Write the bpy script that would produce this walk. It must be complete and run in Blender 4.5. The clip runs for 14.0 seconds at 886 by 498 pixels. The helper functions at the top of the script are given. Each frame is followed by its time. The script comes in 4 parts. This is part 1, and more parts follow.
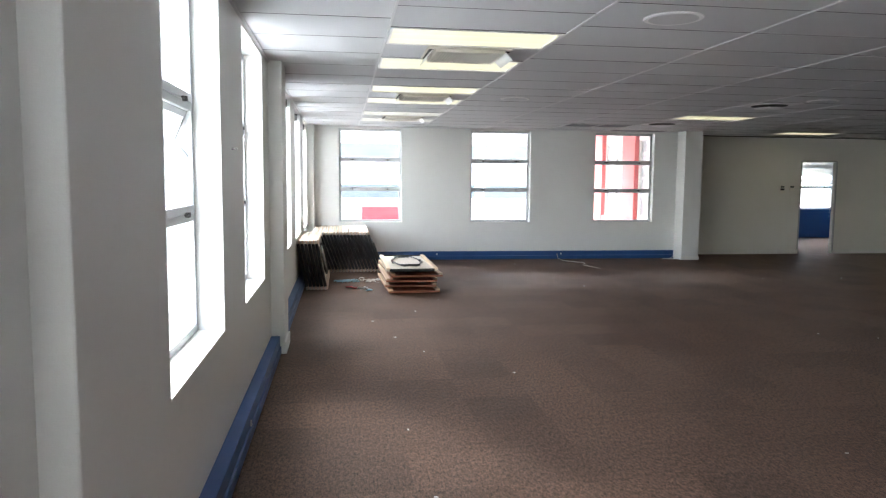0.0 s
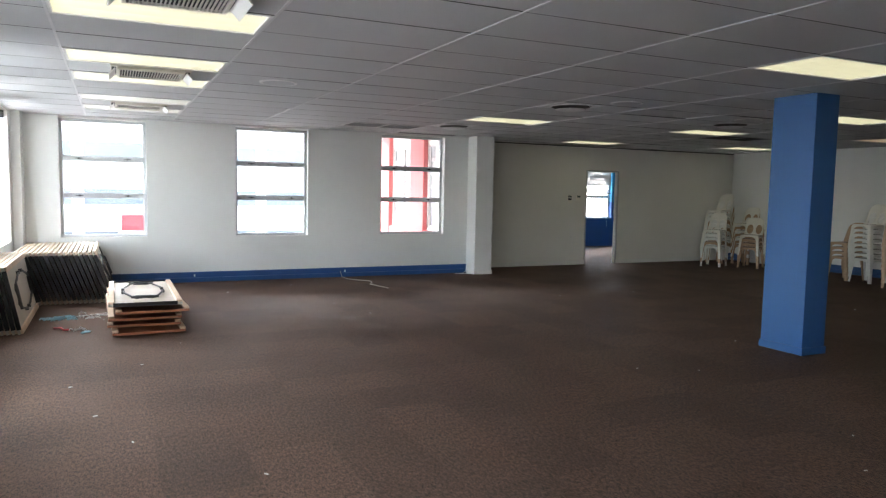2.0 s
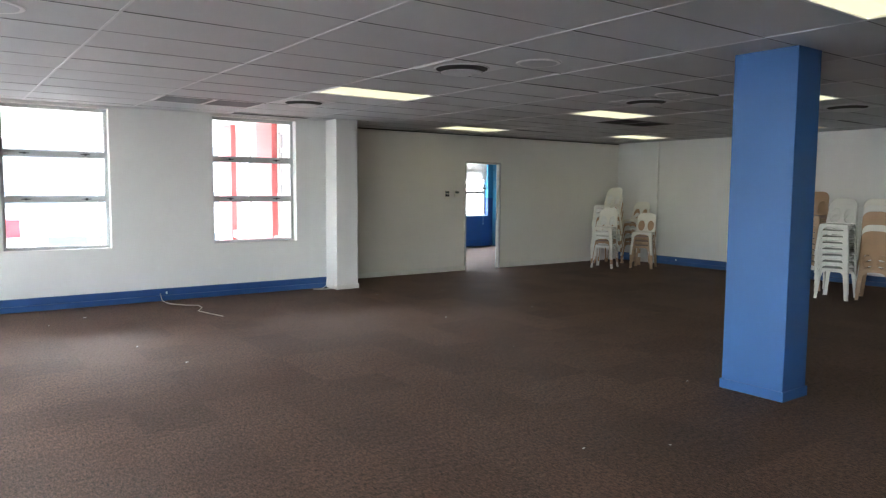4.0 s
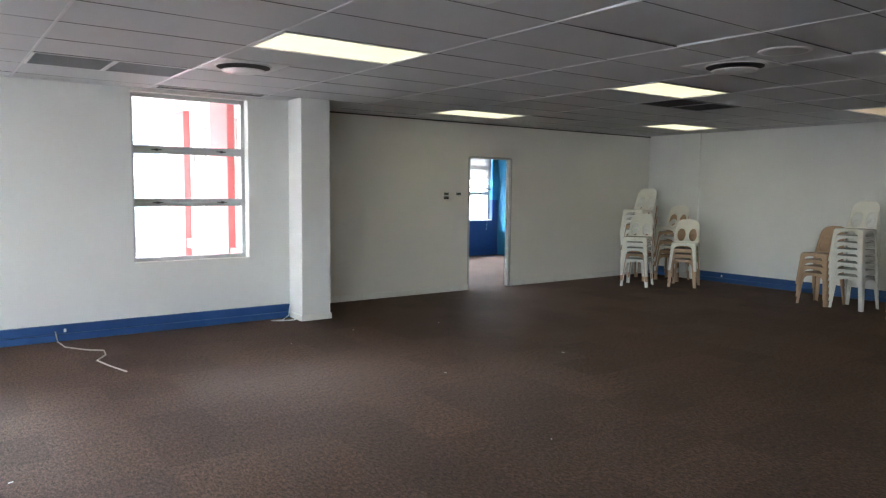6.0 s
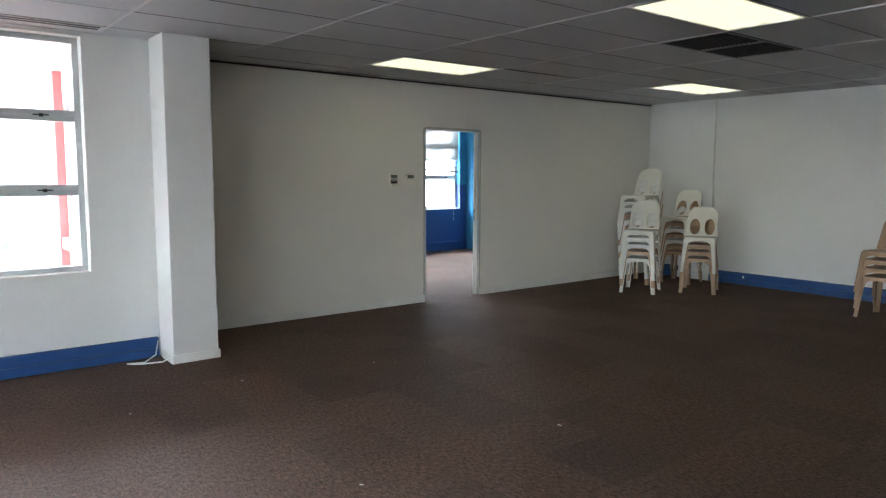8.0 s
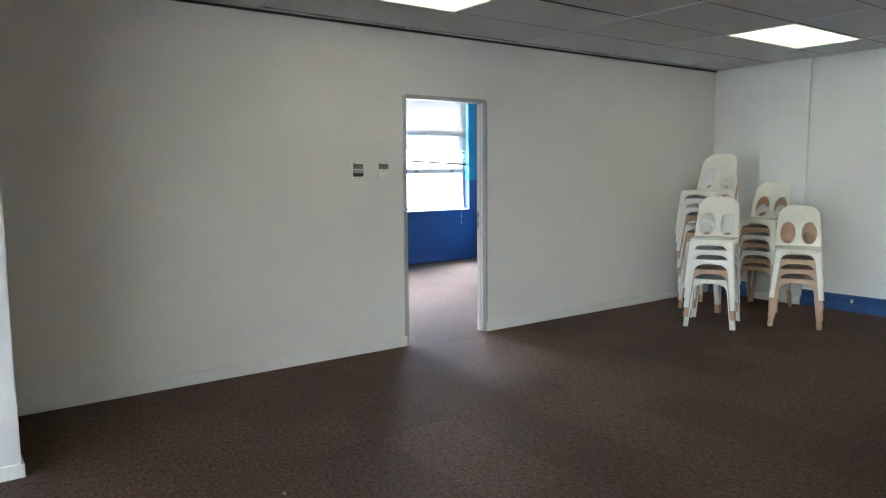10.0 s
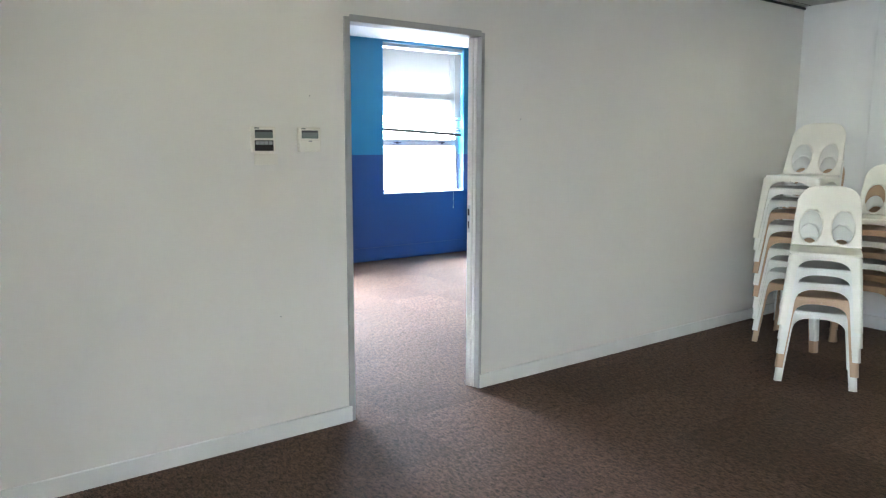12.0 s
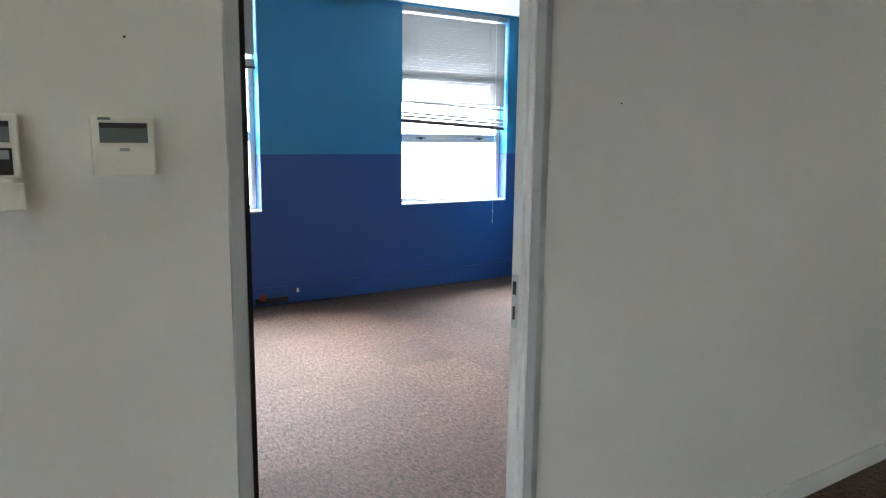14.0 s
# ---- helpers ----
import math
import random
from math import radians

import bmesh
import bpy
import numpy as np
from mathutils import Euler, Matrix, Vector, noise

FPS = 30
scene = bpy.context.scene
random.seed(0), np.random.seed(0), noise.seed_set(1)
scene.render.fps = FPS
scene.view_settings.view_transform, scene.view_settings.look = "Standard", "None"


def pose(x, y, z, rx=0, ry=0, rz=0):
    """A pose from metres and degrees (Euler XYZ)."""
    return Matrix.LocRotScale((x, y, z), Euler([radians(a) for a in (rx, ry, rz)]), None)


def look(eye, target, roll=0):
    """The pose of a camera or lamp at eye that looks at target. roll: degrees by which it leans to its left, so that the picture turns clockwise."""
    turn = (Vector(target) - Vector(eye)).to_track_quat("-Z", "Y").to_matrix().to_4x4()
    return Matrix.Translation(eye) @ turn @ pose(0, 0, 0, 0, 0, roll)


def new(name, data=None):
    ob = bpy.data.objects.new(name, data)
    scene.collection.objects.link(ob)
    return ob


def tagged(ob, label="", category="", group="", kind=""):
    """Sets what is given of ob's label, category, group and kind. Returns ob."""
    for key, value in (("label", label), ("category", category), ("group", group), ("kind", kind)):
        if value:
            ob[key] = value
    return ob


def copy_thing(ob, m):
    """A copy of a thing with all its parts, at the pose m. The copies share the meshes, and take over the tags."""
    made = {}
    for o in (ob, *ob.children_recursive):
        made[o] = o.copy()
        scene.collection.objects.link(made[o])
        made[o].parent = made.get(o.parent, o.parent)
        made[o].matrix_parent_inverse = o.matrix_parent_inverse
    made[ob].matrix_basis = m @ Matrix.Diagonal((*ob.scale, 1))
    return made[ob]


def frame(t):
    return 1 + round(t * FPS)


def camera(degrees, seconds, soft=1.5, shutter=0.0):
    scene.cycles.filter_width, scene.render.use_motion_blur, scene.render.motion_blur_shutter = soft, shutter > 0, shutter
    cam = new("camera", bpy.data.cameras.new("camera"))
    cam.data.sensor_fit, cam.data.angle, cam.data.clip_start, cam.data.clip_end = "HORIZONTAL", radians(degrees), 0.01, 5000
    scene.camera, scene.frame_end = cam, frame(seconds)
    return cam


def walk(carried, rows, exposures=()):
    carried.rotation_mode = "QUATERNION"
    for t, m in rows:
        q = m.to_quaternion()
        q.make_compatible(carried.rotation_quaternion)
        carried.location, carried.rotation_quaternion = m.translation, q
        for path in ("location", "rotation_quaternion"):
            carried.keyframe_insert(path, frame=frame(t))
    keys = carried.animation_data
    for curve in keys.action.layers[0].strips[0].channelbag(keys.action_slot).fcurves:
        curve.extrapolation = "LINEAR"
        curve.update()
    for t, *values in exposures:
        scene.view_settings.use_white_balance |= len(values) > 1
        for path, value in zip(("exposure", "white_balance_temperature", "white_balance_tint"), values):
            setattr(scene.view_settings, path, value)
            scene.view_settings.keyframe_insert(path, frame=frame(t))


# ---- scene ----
cam = camera(64.0, 14.0, soft=1.25)
PATH = [
    (0, (0.036, 0.034, 1.577), (0.318, 2.005, 1.384), 0.5),
    (0.4, (0.173, 0.325, 1.622), (0.492, 2.29, 1.428), 0.4),
    (0.5, (0.223, 0.418, 1.62), (0.579, 2.377, 1.429), 0.5),
    (0.8, (0.265, 0.695, 1.598), (0.785, 2.617, 1.412), 1.1),
    (1, (0.293, 0.899, 1.616), (0.934, 2.785, 1.437), 1.0),
    (1.5, (0.506, 1.323, 1.583), (1.258, 3.168, 1.411), 0.9),
    (2, (0.689, 1.767, 1.586), (1.534, 3.572, 1.42), 1.1),
    (2.5, (0.919, 2.291, 1.57), (2.006, 3.965, 1.439), 1.4),
    (3, (1.183, 2.839, 1.558), (2.319, 4.48, 1.427), 1.0),
    (3.2, (1.306, 3.05, 1.561), (2.447, 4.686, 1.412), 0.8),
    (5.5, (2.975, 5.459, 1.556), (4.168, 7.055, 1.385), 0.7),
    (6, (3.356, 5.976, 1.579), (4.532, 7.584, 1.409), 0.6),
    (6.5, (3.818, 6.454, 1.589), (4.994, 8.061, 1.413), 0.3),
    (7, (4.25, 6.998, 1.544), (5.464, 8.581, 1.395), -0.1),
    (7.5, (4.711, 7.392, 1.535), (5.944, 8.957, 1.363), -0.1),
    (8, (5.146, 7.898, 1.529), (6.377, 9.46, 1.319), 0.2),
    (10.5, (7.343, 10.153, 1.439), (8.518, 11.756, 1.221), -0.5),
    (11, (7.693, 10.557, 1.462), (8.882, 12.144, 1.207), -0.1),
    (11.5, (8.08, 11.048, 1.446), (9.253, 12.645, 1.174), -0.2),
    (12, (8.433, 11.474, 1.454), (9.609, 13.065, 1.161), 0.2),
    (12.5, (8.795, 11.921, 1.472), (9.96, 13.516, 1.158), 0.3),
    (13, (9.116, 12.347, 1.489), (10.257, 13.958, 1.166), 0.2),
    (13.5, (9.455, 12.704, 1.506), (10.57, 14.336, 1.2), 0.4),
    (14, (9.727, 13.128, 1.5), (10.806, 14.782, 1.183), 0.7),
]
EXPOSURES = [(0.0, 4.61, 6280, 10), (0.5, 4.51, 6280, 10), (1.0, 4.26, 6280, 10), (1.5, 4.46, 6280, 10), (2.5, 4.76, 6280, 10), (3.0, 5.06, 6280, 10), (6.5, 5.26, 6130, 10), (8.0, 5.31, 6030, 10), (10.5, 6.28, 5830, 10), (11.0, 6.50, 5830, 10), (12.0, 6.33, 5830, 10), (12.5, 6.01, 5830, 10), (14.0, 5.56, 5930, 10)]
LAMP_GLOW = 0.031
walk(cam, [(t, look(eye, target, roll)) for t, eye, target, roll in PATH], EXPOSURES)

# ---- light ----
world = bpy.data.worlds.new("overcast_sky")
scene.world = world
world.use_nodes = True
wn, wl = world.node_tree.nodes, world.node_tree.links
wn.clear()
sky = wn.new("ShaderNodeTexSky")
sky.sky_type = "NISHITA"
sky.sun_disc = False
sky.sun_elevation, sky.sun_rotation = radians(37), radians(-15)
soft_sky = wn.new("ShaderNodeHueSaturation")
soft_sky.inputs["Saturation"].default_value = 0.25
back = wn.new("ShaderNodeBackground")
back.inputs["Strength"].default_value = 0.15
world_out = wn.new("ShaderNodeOutputWorld")
wl.new(sky.outputs[0], soft_sky.inputs["Color"])
wl.new(soft_sky.outputs[0], back.inputs["Color"])
wl.new(back.outputs[0], world_out.inputs["Surface"])
sun = new("sun", bpy.data.lights.new("sun", "SUN"))
sun.data.energy, sun.data.angle, sun.data.color = 1.2, radians(60), (1.0, 0.97, 0.93)
sun.matrix_world = look((-8, 29, 23), (0, 0, 0))


# ---- materials ----
def material(name, colour, rough=0.6, metal=0.0, vary=0.06, scale=6.0, grain=120.0, bump=0.05, spec=0.4, random_by="", spread=0.0, emit=None, glow=0.0):
    """A surface with broad stains, fine grain and relief; random_by 'object' or 'island' shifts the tone piece by piece."""
    m = bpy.data.materials.new(name)
    m.use_nodes = True
    n, l = m.node_tree.nodes, m.node_tree.links
    b = n["Principled BSDF"]
    b.inputs["Roughness"].default_value, b.inputs["Metallic"].default_value = rough, metal
    b.inputs["Specular IOR Level"].default_value = spec
    co = n.new("ShaderNodeTexCoord")
    geo = n.new("ShaderNodeNewGeometry")
    broad = n.new("ShaderNodeTexNoise")
    broad.inputs["Scale"].default_value, broad.inputs["Detail"].default_value = scale, 4
    fine = n.new("ShaderNodeTexNoise")
    fine.inputs["Scale"].default_value, fine.inputs["Detail"].default_value = grain, 2
    l.new(geo.outputs["Position"], broad.inputs["Vector"])
    l.new(geo.outputs["Position"], fine.inputs["Vector"])
    add = n.new("ShaderNodeMath")
    add.operation = "MULTIPLY_ADD"
    l.new(fine.outputs[0], add.inputs[0])
    add.inputs[1].default_value = 0.5
    l.new(broad.outputs[0], add.inputs[2])
    last = add.outputs[0]
    if random_by:
        src = n.new("ShaderNodeObjectInfo").outputs["Random"] if random_by == "object" else geo.outputs["Random Per Island"]
        more = n.new("ShaderNodeMath")
        more.operation = "MULTIPLY_ADD"
        l.new(src, more.inputs[0])
        more.inputs[1].default_value = spread
        l.new(last, more.inputs[2])
        last = more.outputs[0]
    ramp = n.new("ShaderNodeMapRange")
    ramp.inputs["From Min"].default_value, ramp.inputs["From Max"].default_value = 0.45, 1.05 + spread
    ramp.inputs["To Min"].default_value, ramp.inputs["To Max"].default_value = 1 - vary, 1 + vary
    l.new(last, ramp.inputs["Value"])
    mix = n.new("ShaderNodeMix")
    mix.data_type, mix.blend_type = "RGBA", "MULTIPLY"
    mix.inputs[0].default_value = 1.0
    mix.inputs[6].default_value = (*colour, 1)
    l.new(ramp.outputs[0], mix.inputs[7])
    l.new(mix.outputs[2], b.inputs["Base Color"])
    if bump:
        bp = n.new("ShaderNodeBump")
        bp.inputs["Strength"].default_value, bp.inputs["Distance"].default_value = bump, 0.004
        l.new(fine.outputs[0], bp.inputs["Height"])
        l.new(bp.outputs[0], b.inputs["Normal"])
    if emit:
        b.inputs["Emission Color"].default_value, b.inputs["Emission Strength"].default_value = (*emit, 1), glow
    return m


def carpet_material(name, random_by):
    """Ribbed loop-pile carpet: fine ribs across the tile, flecks, wear and trodden-in dirt."""
    m = material(name, (0.088, 0.050, 0.033), rough=0.76, vary=0.33, scale=1.3, grain=160, bump=0.0, spec=0.36, random_by=random_by, spread=0.7)
    n, l = m.node_tree.nodes, m.node_tree.links
    b = n["Principled BSDF"]
    geo = n.new("ShaderNodeNewGeometry")
    ribs = n.new("ShaderNodeTexWave")
    ribs.inputs["Scale"].default_value, ribs.inputs["Distortion"].default_value = 31, 14.0
    ribs.inputs["Detail"].default_value, ribs.inputs["Detail Scale"].default_value = 2, 6
    l.new(geo.outputs["Position"], ribs.inputs["Vector"])
    tuft = n.new("ShaderNodeTexNoise")
    tuft.inputs["Scale"].default_value, tuft.inputs["Detail"].default_value = 120, 8
    tuft.inputs["Roughness"].default_value = 0.72
    streak = n.new("ShaderNodeVectorMath")
    streak.operation = "MULTIPLY"
    streak.inputs[1].default_value = (1.0, 0.45, 1.0)
    l.new(geo.outputs["Position"], streak.inputs[0])
    l.new(streak.outputs[0], tuft.inputs["Vector"])
    clump = n.new("ShaderNodeTexNoise")
    clump.inputs["Scale"].default_value, clump.inputs["Detail"].default_value = 55, 3
    l.new(streak.outputs[0], clump.inputs["Vector"])
    both = n.new("ShaderNodeMath")
    both.operation = "MULTIPLY_ADD"
    both.inputs[1].default_value = 0.5
    l.new(clump.outputs[0], both.inputs[0])
    l.new(tuft.outputs[0], both.inputs[2])
    flecks = n.new("ShaderNodeMapRange")
    flecks.inputs["From Min"].default_value, flecks.inputs["From Max"].default_value = 0.58, 0.92
    flecks.inputs["To Min"].default_value, flecks.inputs["To Max"].default_value = 0.12, 2.1
    l.new(both.outputs[0], flecks.inputs["Value"])
    old = b.inputs["Base Color"].links[0].from_socket
    mul = n.new("ShaderNodeMix")
    mul.data_type, mul.blend_type = "RGBA", "MULTIPLY"
    mul.inputs[0].default_value = 1.0
    l.new(old, mul.inputs[6])
    l.new(flecks.outputs[0], mul.inputs[7])
    rib_tone = n.new("ShaderNodeMapRange")
    rib_tone.inputs["To Min"].default_value, rib_tone.inputs["To Max"].default_value = 0.94, 1.05
    l.new(ribs.outputs["Fac"], rib_tone.inputs["Value"])
    mul2 = n.new("ShaderNodeMix")
    mul2.data_type, mul2.blend_type = "RGBA", "MULTIPLY"
    mul2.inputs[0].default_value = 1.0
    l.new(mul.outputs[2], mul2.inputs[6])
    l.new(rib_tone.outputs[0], mul2.inputs[7])
    l.new(mul2.outputs[2], b.inputs["Base Color"])
    hsum = n.new("ShaderNodeMath")
    hsum.operation = "ADD"
    l.new(ribs.outputs["Fac"], hsum.inputs[0])
    l.new(both.outputs[0], hsum.inputs[1])
    bp = n.new("ShaderNodeBump")
    bp.inputs["Strength"].default_value, bp.inputs["Distance"].default_value = 0.35, 0.006
    l.new(hsum.outputs[0], bp.inputs["Height"])
    l.new(bp.outputs[0], b.inputs["Normal"])
    return m


def glass_material():
    m = bpy.data.materials.new("window_glass")
    m.use_nodes = True
    n, l = m.node_tree.nodes, m.node_tree.links
    n.remove(n["Principled BSDF"])
    clear, gloss, facing, mix = n.new("ShaderNodeBsdfTransparent"), n.new("ShaderNodeBsdfGlossy"), n.new("ShaderNodeLayerWeight"), n.new("ShaderNodeMixShader")
    steep, fres = n.new("ShaderNodeMath"), n.new("ShaderNodeMath")
    facing.inputs["Blend"].default_value = 0.5
    steep.operation, fres.operation = "POWER", "MULTIPLY_ADD"
    steep.inputs[1].default_value, fres.inputs[1].default_value, fres.inputs[2].default_value = 5.0, 0.5, 0.03
    l.new(facing.outputs["Facing"], steep.inputs[0])
    l.new(steep.outputs[0], fres.inputs[0])
    clear.inputs[0].default_value = (0.97, 0.975, 0.975, 1)
    gloss.inputs["Roughness"].default_value = 0.03
    l.new(fres.outputs[0], mix.inputs[0])
    l.new(clear.outputs[0], mix.inputs[1])
    l.new(gloss.outputs[0], mix.inputs[2])
    l.new(mix.outputs[0], n["Material Output"].inputs["Surface"])
    return m


WHITE = material("white_wall_paint", (0.76, 0.765, 0.74), 0.55, vary=0.035, scale=1.1, grain=260, bump=0.12)
CREAM = material("cream_wall_paint", (0.785, 0.762, 0.708), 0.55, vary=0.035, scale=0.9, grain=260, bump=0.12)
GLOSS_WHITE = material("white_gloss_paint", (0.78, 0.78, 0.74), 0.35, vary=0.05, scale=5)
TILE = material("ceiling_tile", (0.60, 0.61, 0.625), 0.85, vary=0.05, scale=1.6, grain=180, bump=0.25, random_by="island", spread=0.25)
TEE = material("ceiling_tee", (0.78, 0.78, 0.78), 0.4, vary=0.04)
BLUE_TRIM = material("blue_trunking_paint", (0.028, 0.085, 0.235), 0.45, vary=0.12, scale=4, bump=0.08)
BLUE_COL = material("blue_column_paint", (0.034, 0.117, 0.30), 0.5, vary=0.06, scale=1.5, grain=200, bump=0.12)
TEAL = material("upper_teal_blue_paint", (0.035, 0.215, 0.40), 0.5, vary=0.05, scale=1.2, grain=220, bump=0.12)
NAVY = material("lower_navy_blue_paint", (0.030, 0.075, 0.235), 0.5, vary=0.05, scale=1.2, grain=220, bump=0.12)
ALU = material("painted_aluminium", (0.55, 0.57, 0.58), 0.38, vary=0.06, scale=8, spec=0.5)
STEEL = material("grey_door_frame_paint", (0.40, 0.40, 0.39), 0.4, vary=0.06, scale=6)
DARK = material("dark_metal", (0.03, 0.03, 0.032), 0.45, vary=0.1)
# black small parts, and the shade drawn on the upright tables' ends
BLACK = material("black_vinyl_edge", (0.012, 0.011, 0.012), 0.5, vary=0.15, scale=10)
CHROME = material("chromed_steel", (0.6, 0.6, 0.6), 0.25, 1.0, vary=0.05, bump=0)
WOOD = material("pale_plywood", (0.62, 0.47, 0.33), 0.55, vary=0.14, scale=9, grain=60, bump=0.08)
BOARD = material("pale_grey_tabletop_back", (0.52, 0.47, 0.40), 0.6, vary=0.1, scale=5)
RED_WOOD = material("reddish_tabletop_laminate", (0.30, 0.12, 0.06), 0.4, vary=0.12, scale=8)
PLASTIC_W = material("white_chair_plastic", (0.75, 0.75, 0.70), 0.42, vary=0.06, scale=5, bump=0.04, random_by="object", spread=0.2)
PLASTIC_C = material("cream_chair_plastic", (0.77, 0.75, 0.67), 0.42, vary=0.06, scale=5, bump=0.04, random_by="object", spread=0.2)
PLASTIC_T = material("tan_chair_plastic", (0.45, 0.30, 0.185), 0.42, vary=0.08, scale=5, bump=0.04, random_by="object", spread=0.2)
LAMP = material("lit_prismatic_diffuser", (0.8, 0.8, 0.68), 0.4, vary=0.03, emit=(1.0, 0.93, 0.57), glow=LAMP_GLOW)
LAMP_OLD = material("failing_prismatic_diffuser", (0.78, 0.79, 0.74), 0.4, vary=0.03, emit=(1.0, 0.96, 0.78), glow=LAMP_GLOW * 0.5)
LAMP_DIM = material("dim_prismatic_diffuser", (0.8, 0.74, 0.6), 0.4, vary=0.03, emit=(1.0, 0.72, 0.42), glow=LAMP_GLOW * 0.28)
AC_WHITE = material("aged_white_plastic", (0.68, 0.65, 0.57), 0.45, vary=0.06, scale=6)
IVORY = material("ivory_plastic_casing", (0.80, 0.77, 0.68), 0.4, vary=0.03, scale=8)
# near-black for dark louvres; shade inside slots, recesses and gaps is this colour too
LOUVRE_SHADE = material("grille_shadow", (0.06, 0.06, 0.06), 0.8, vary=0.1)
GREY = material("grey_grille", (0.33, 0.34, 0.35), 0.6, vary=0.08)
LCD = material("grey_display", (0.16, 0.18, 0.17), 0.25, vary=0.05, bump=0)
PAPER = material("printed_grey", (0.35, 0.36, 0.36), 0.5, vary=0.05)
BLIND = material("venetian_blind_slat", (0.26, 0.26, 0.255), 0.4, vary=0.04)
# opaque panes: the pale reflection in the wing's glass is put into the colour
PALE_PANE = material("curtained_window_glass", (0.50, 0.53, 0.55), 0.12, vary=0.2, scale=3, bump=0)
BEAD = material("clear_plastic_cord", (0.6, 0.62, 0.64), 0.35)
CABLE = material("grey_white_cable", (0.52, 0.46, 0.40), 0.5)
TRASH_B = material("pale_blue_plastic_film", (0.25, 0.48, 0.60), 0.35, vary=0.2, scale=30)
TRASH_W = material("white_scrap", (0.7, 0.7, 0.68), 0.6, vary=0.2, scale=30)
TRASH_R = material("red_plastic_strip", (0.45, 0.03, 0.04), 0.4, vary=0.2, scale=30)
GLASS = glass_material()
CARPET = carpet_material("brown_carpet", "object")
CARPET_REST = carpet_material("brown_carpet_field", "island")
RED = material("red_render", (0.62, 0.17, 0.17), 0.7, vary=0.08, scale=2)
PALE = material("pale_render", (0.72, 0.70, 0.68), 0.8, vary=0.08, scale=1.5)
ASPHALT = material("pale_concrete_paving", (0.42, 0.42, 0.41), 0.9, vary=0.2, scale=0.8, grain=40)
FAR_GLASS = material("far_window_glass", (0.075, 0.095, 0.115), 0.3, vary=0.2, scale=0.8, bump=0)
FAR_WALL = material("weathered_pale_render", (0.38, 0.385, 0.39), 0.8, vary=0.08, scale=1.5)
DIFFUSER = material("white_enamelled_steel", (0.68, 0.69, 0.70), 0.35, vary=0.05, scale=4)
GRID = material("grid_tee_paint", (0.68, 0.685, 0.695), 0.5, vary=0.05)
CAR_PAINT = material("dark_car_paint", (0.05, 0.055, 0.065), 0.25, 0.3, vary=0.05, bump=0)
RUBBER = material("rubber", (0.02, 0.02, 0.02), 0.8)
SIGN_RED = material("red_sign_enamel", (0.36, 0.012, 0.02), 0.4, vary=0.1, scale=2)
TAIL = material("red_tail_light", (0.5, 0.02, 0.02), 0.3)


# ---- mesh helpers ----
def box_bm(x0, x1, y0, y1, z0, z1, bm=None, bevel=0.0):
    own = bmesh.new()
    bmesh.ops.create_cube(own, size=1)
    for v in own.verts:
        v.co = ((x0 + x1) / 2 + v.co.x * (x1 - x0), (y0 + y1) / 2 + v.co.y * (y1 - y0), (z0 + z1) / 2 + v.co.z * (z1 - z0))
    if bevel:
        bmesh.ops.bevel(own, geom=list(own.edges), offset=bevel, segments=2, affect="EDGES", profile=0.5)
    if bm is None:
        return own
    return merge(bm, own)


def merge(bm, other, m=None):
    if m is not None:
        bmesh.ops.transform(other, matrix=m, verts=other.verts)
    made = {v: bm.verts.new(v.co) for v in other.verts}
    for f in other.faces:
        g = bm.faces.new([made[v] for v in f.verts])
        g.smooth = f.smooth
    other.free()
    return bm


def cyl_bm(r0, r1, z0, z1, seg=20, m=None):
    bm = bmesh.new()
    bmesh.ops.create_cone(bm, cap_ends=True, segments=seg, radius1=r0, radius2=r1, depth=z1 - z0)
    bmesh.ops.translate(bm, verts=bm.verts, vec=(0, 0, (z0 + z1) / 2))
    if m is not None:
        bmesh.ops.transform(bm, matrix=m, verts=bm.verts)
    return bm


def tube_bm(points, r, seg=8):
    """A round bar along a line of points."""
    bm = bmesh.new()
    pts = [Vector(p) for p in points]
    rings = []
    for i, p in enumerate(pts):
        d = (pts[min(i + 1, len(pts) - 1)] - pts[max(i - 1, 0)]).normalized()
        side = d.cross(Vector((0, 0, 1)))
        side = side.normalized() if side.length > 0.05 else Vector((1, 0, 0))
        up = side.cross(d).normalized()
        rings.append([bm.verts.new(p + r * (math.cos(a) * side + math.sin(a) * up)) for a in (2 * math.pi * k / seg for k in range(seg))])
    for a, b in zip(rings, rings[1:]):
        for k in range(seg):
            bm.faces.new((a[k], a[(k + 1) % seg], b[(k + 1) % seg], b[k])).smooth = True
    bm.faces.new(rings[0][::-1])
    bm.faces.new(rings[-1])
    return bm


def mesh_of(name, bm, mat):
    bmesh.ops.recalc_face_normals(bm, faces=bm.faces)
    me = bpy.data.meshes.new(name)
    bm.to_mesh(me)
    bm.free()
    for m in (mat if isinstance(mat, (list, tuple)) else [mat]):
        me.materials.append(m)
    return me


def part(name, bm, mat, parent=None, label="", m=None):
    ob = new(name, mesh_of(name, bm, mat))
    if parent is not None:
        ob.parent = parent
    if m is not None:
        ob.matrix_basis = m
    return tagged(ob, label)


def thing(name, label, category, m=None, group="", kind=""):
    ob = new(name)
    ob.empty_display_size = 0.1
    if m is not None:
        ob.matrix_basis = m
    return tagged(ob, label, category, group, kind)


def structure(name, bm, mat, label="", category=""):
    return tagged(part(name, bm, mat), label, category, kind="structure")


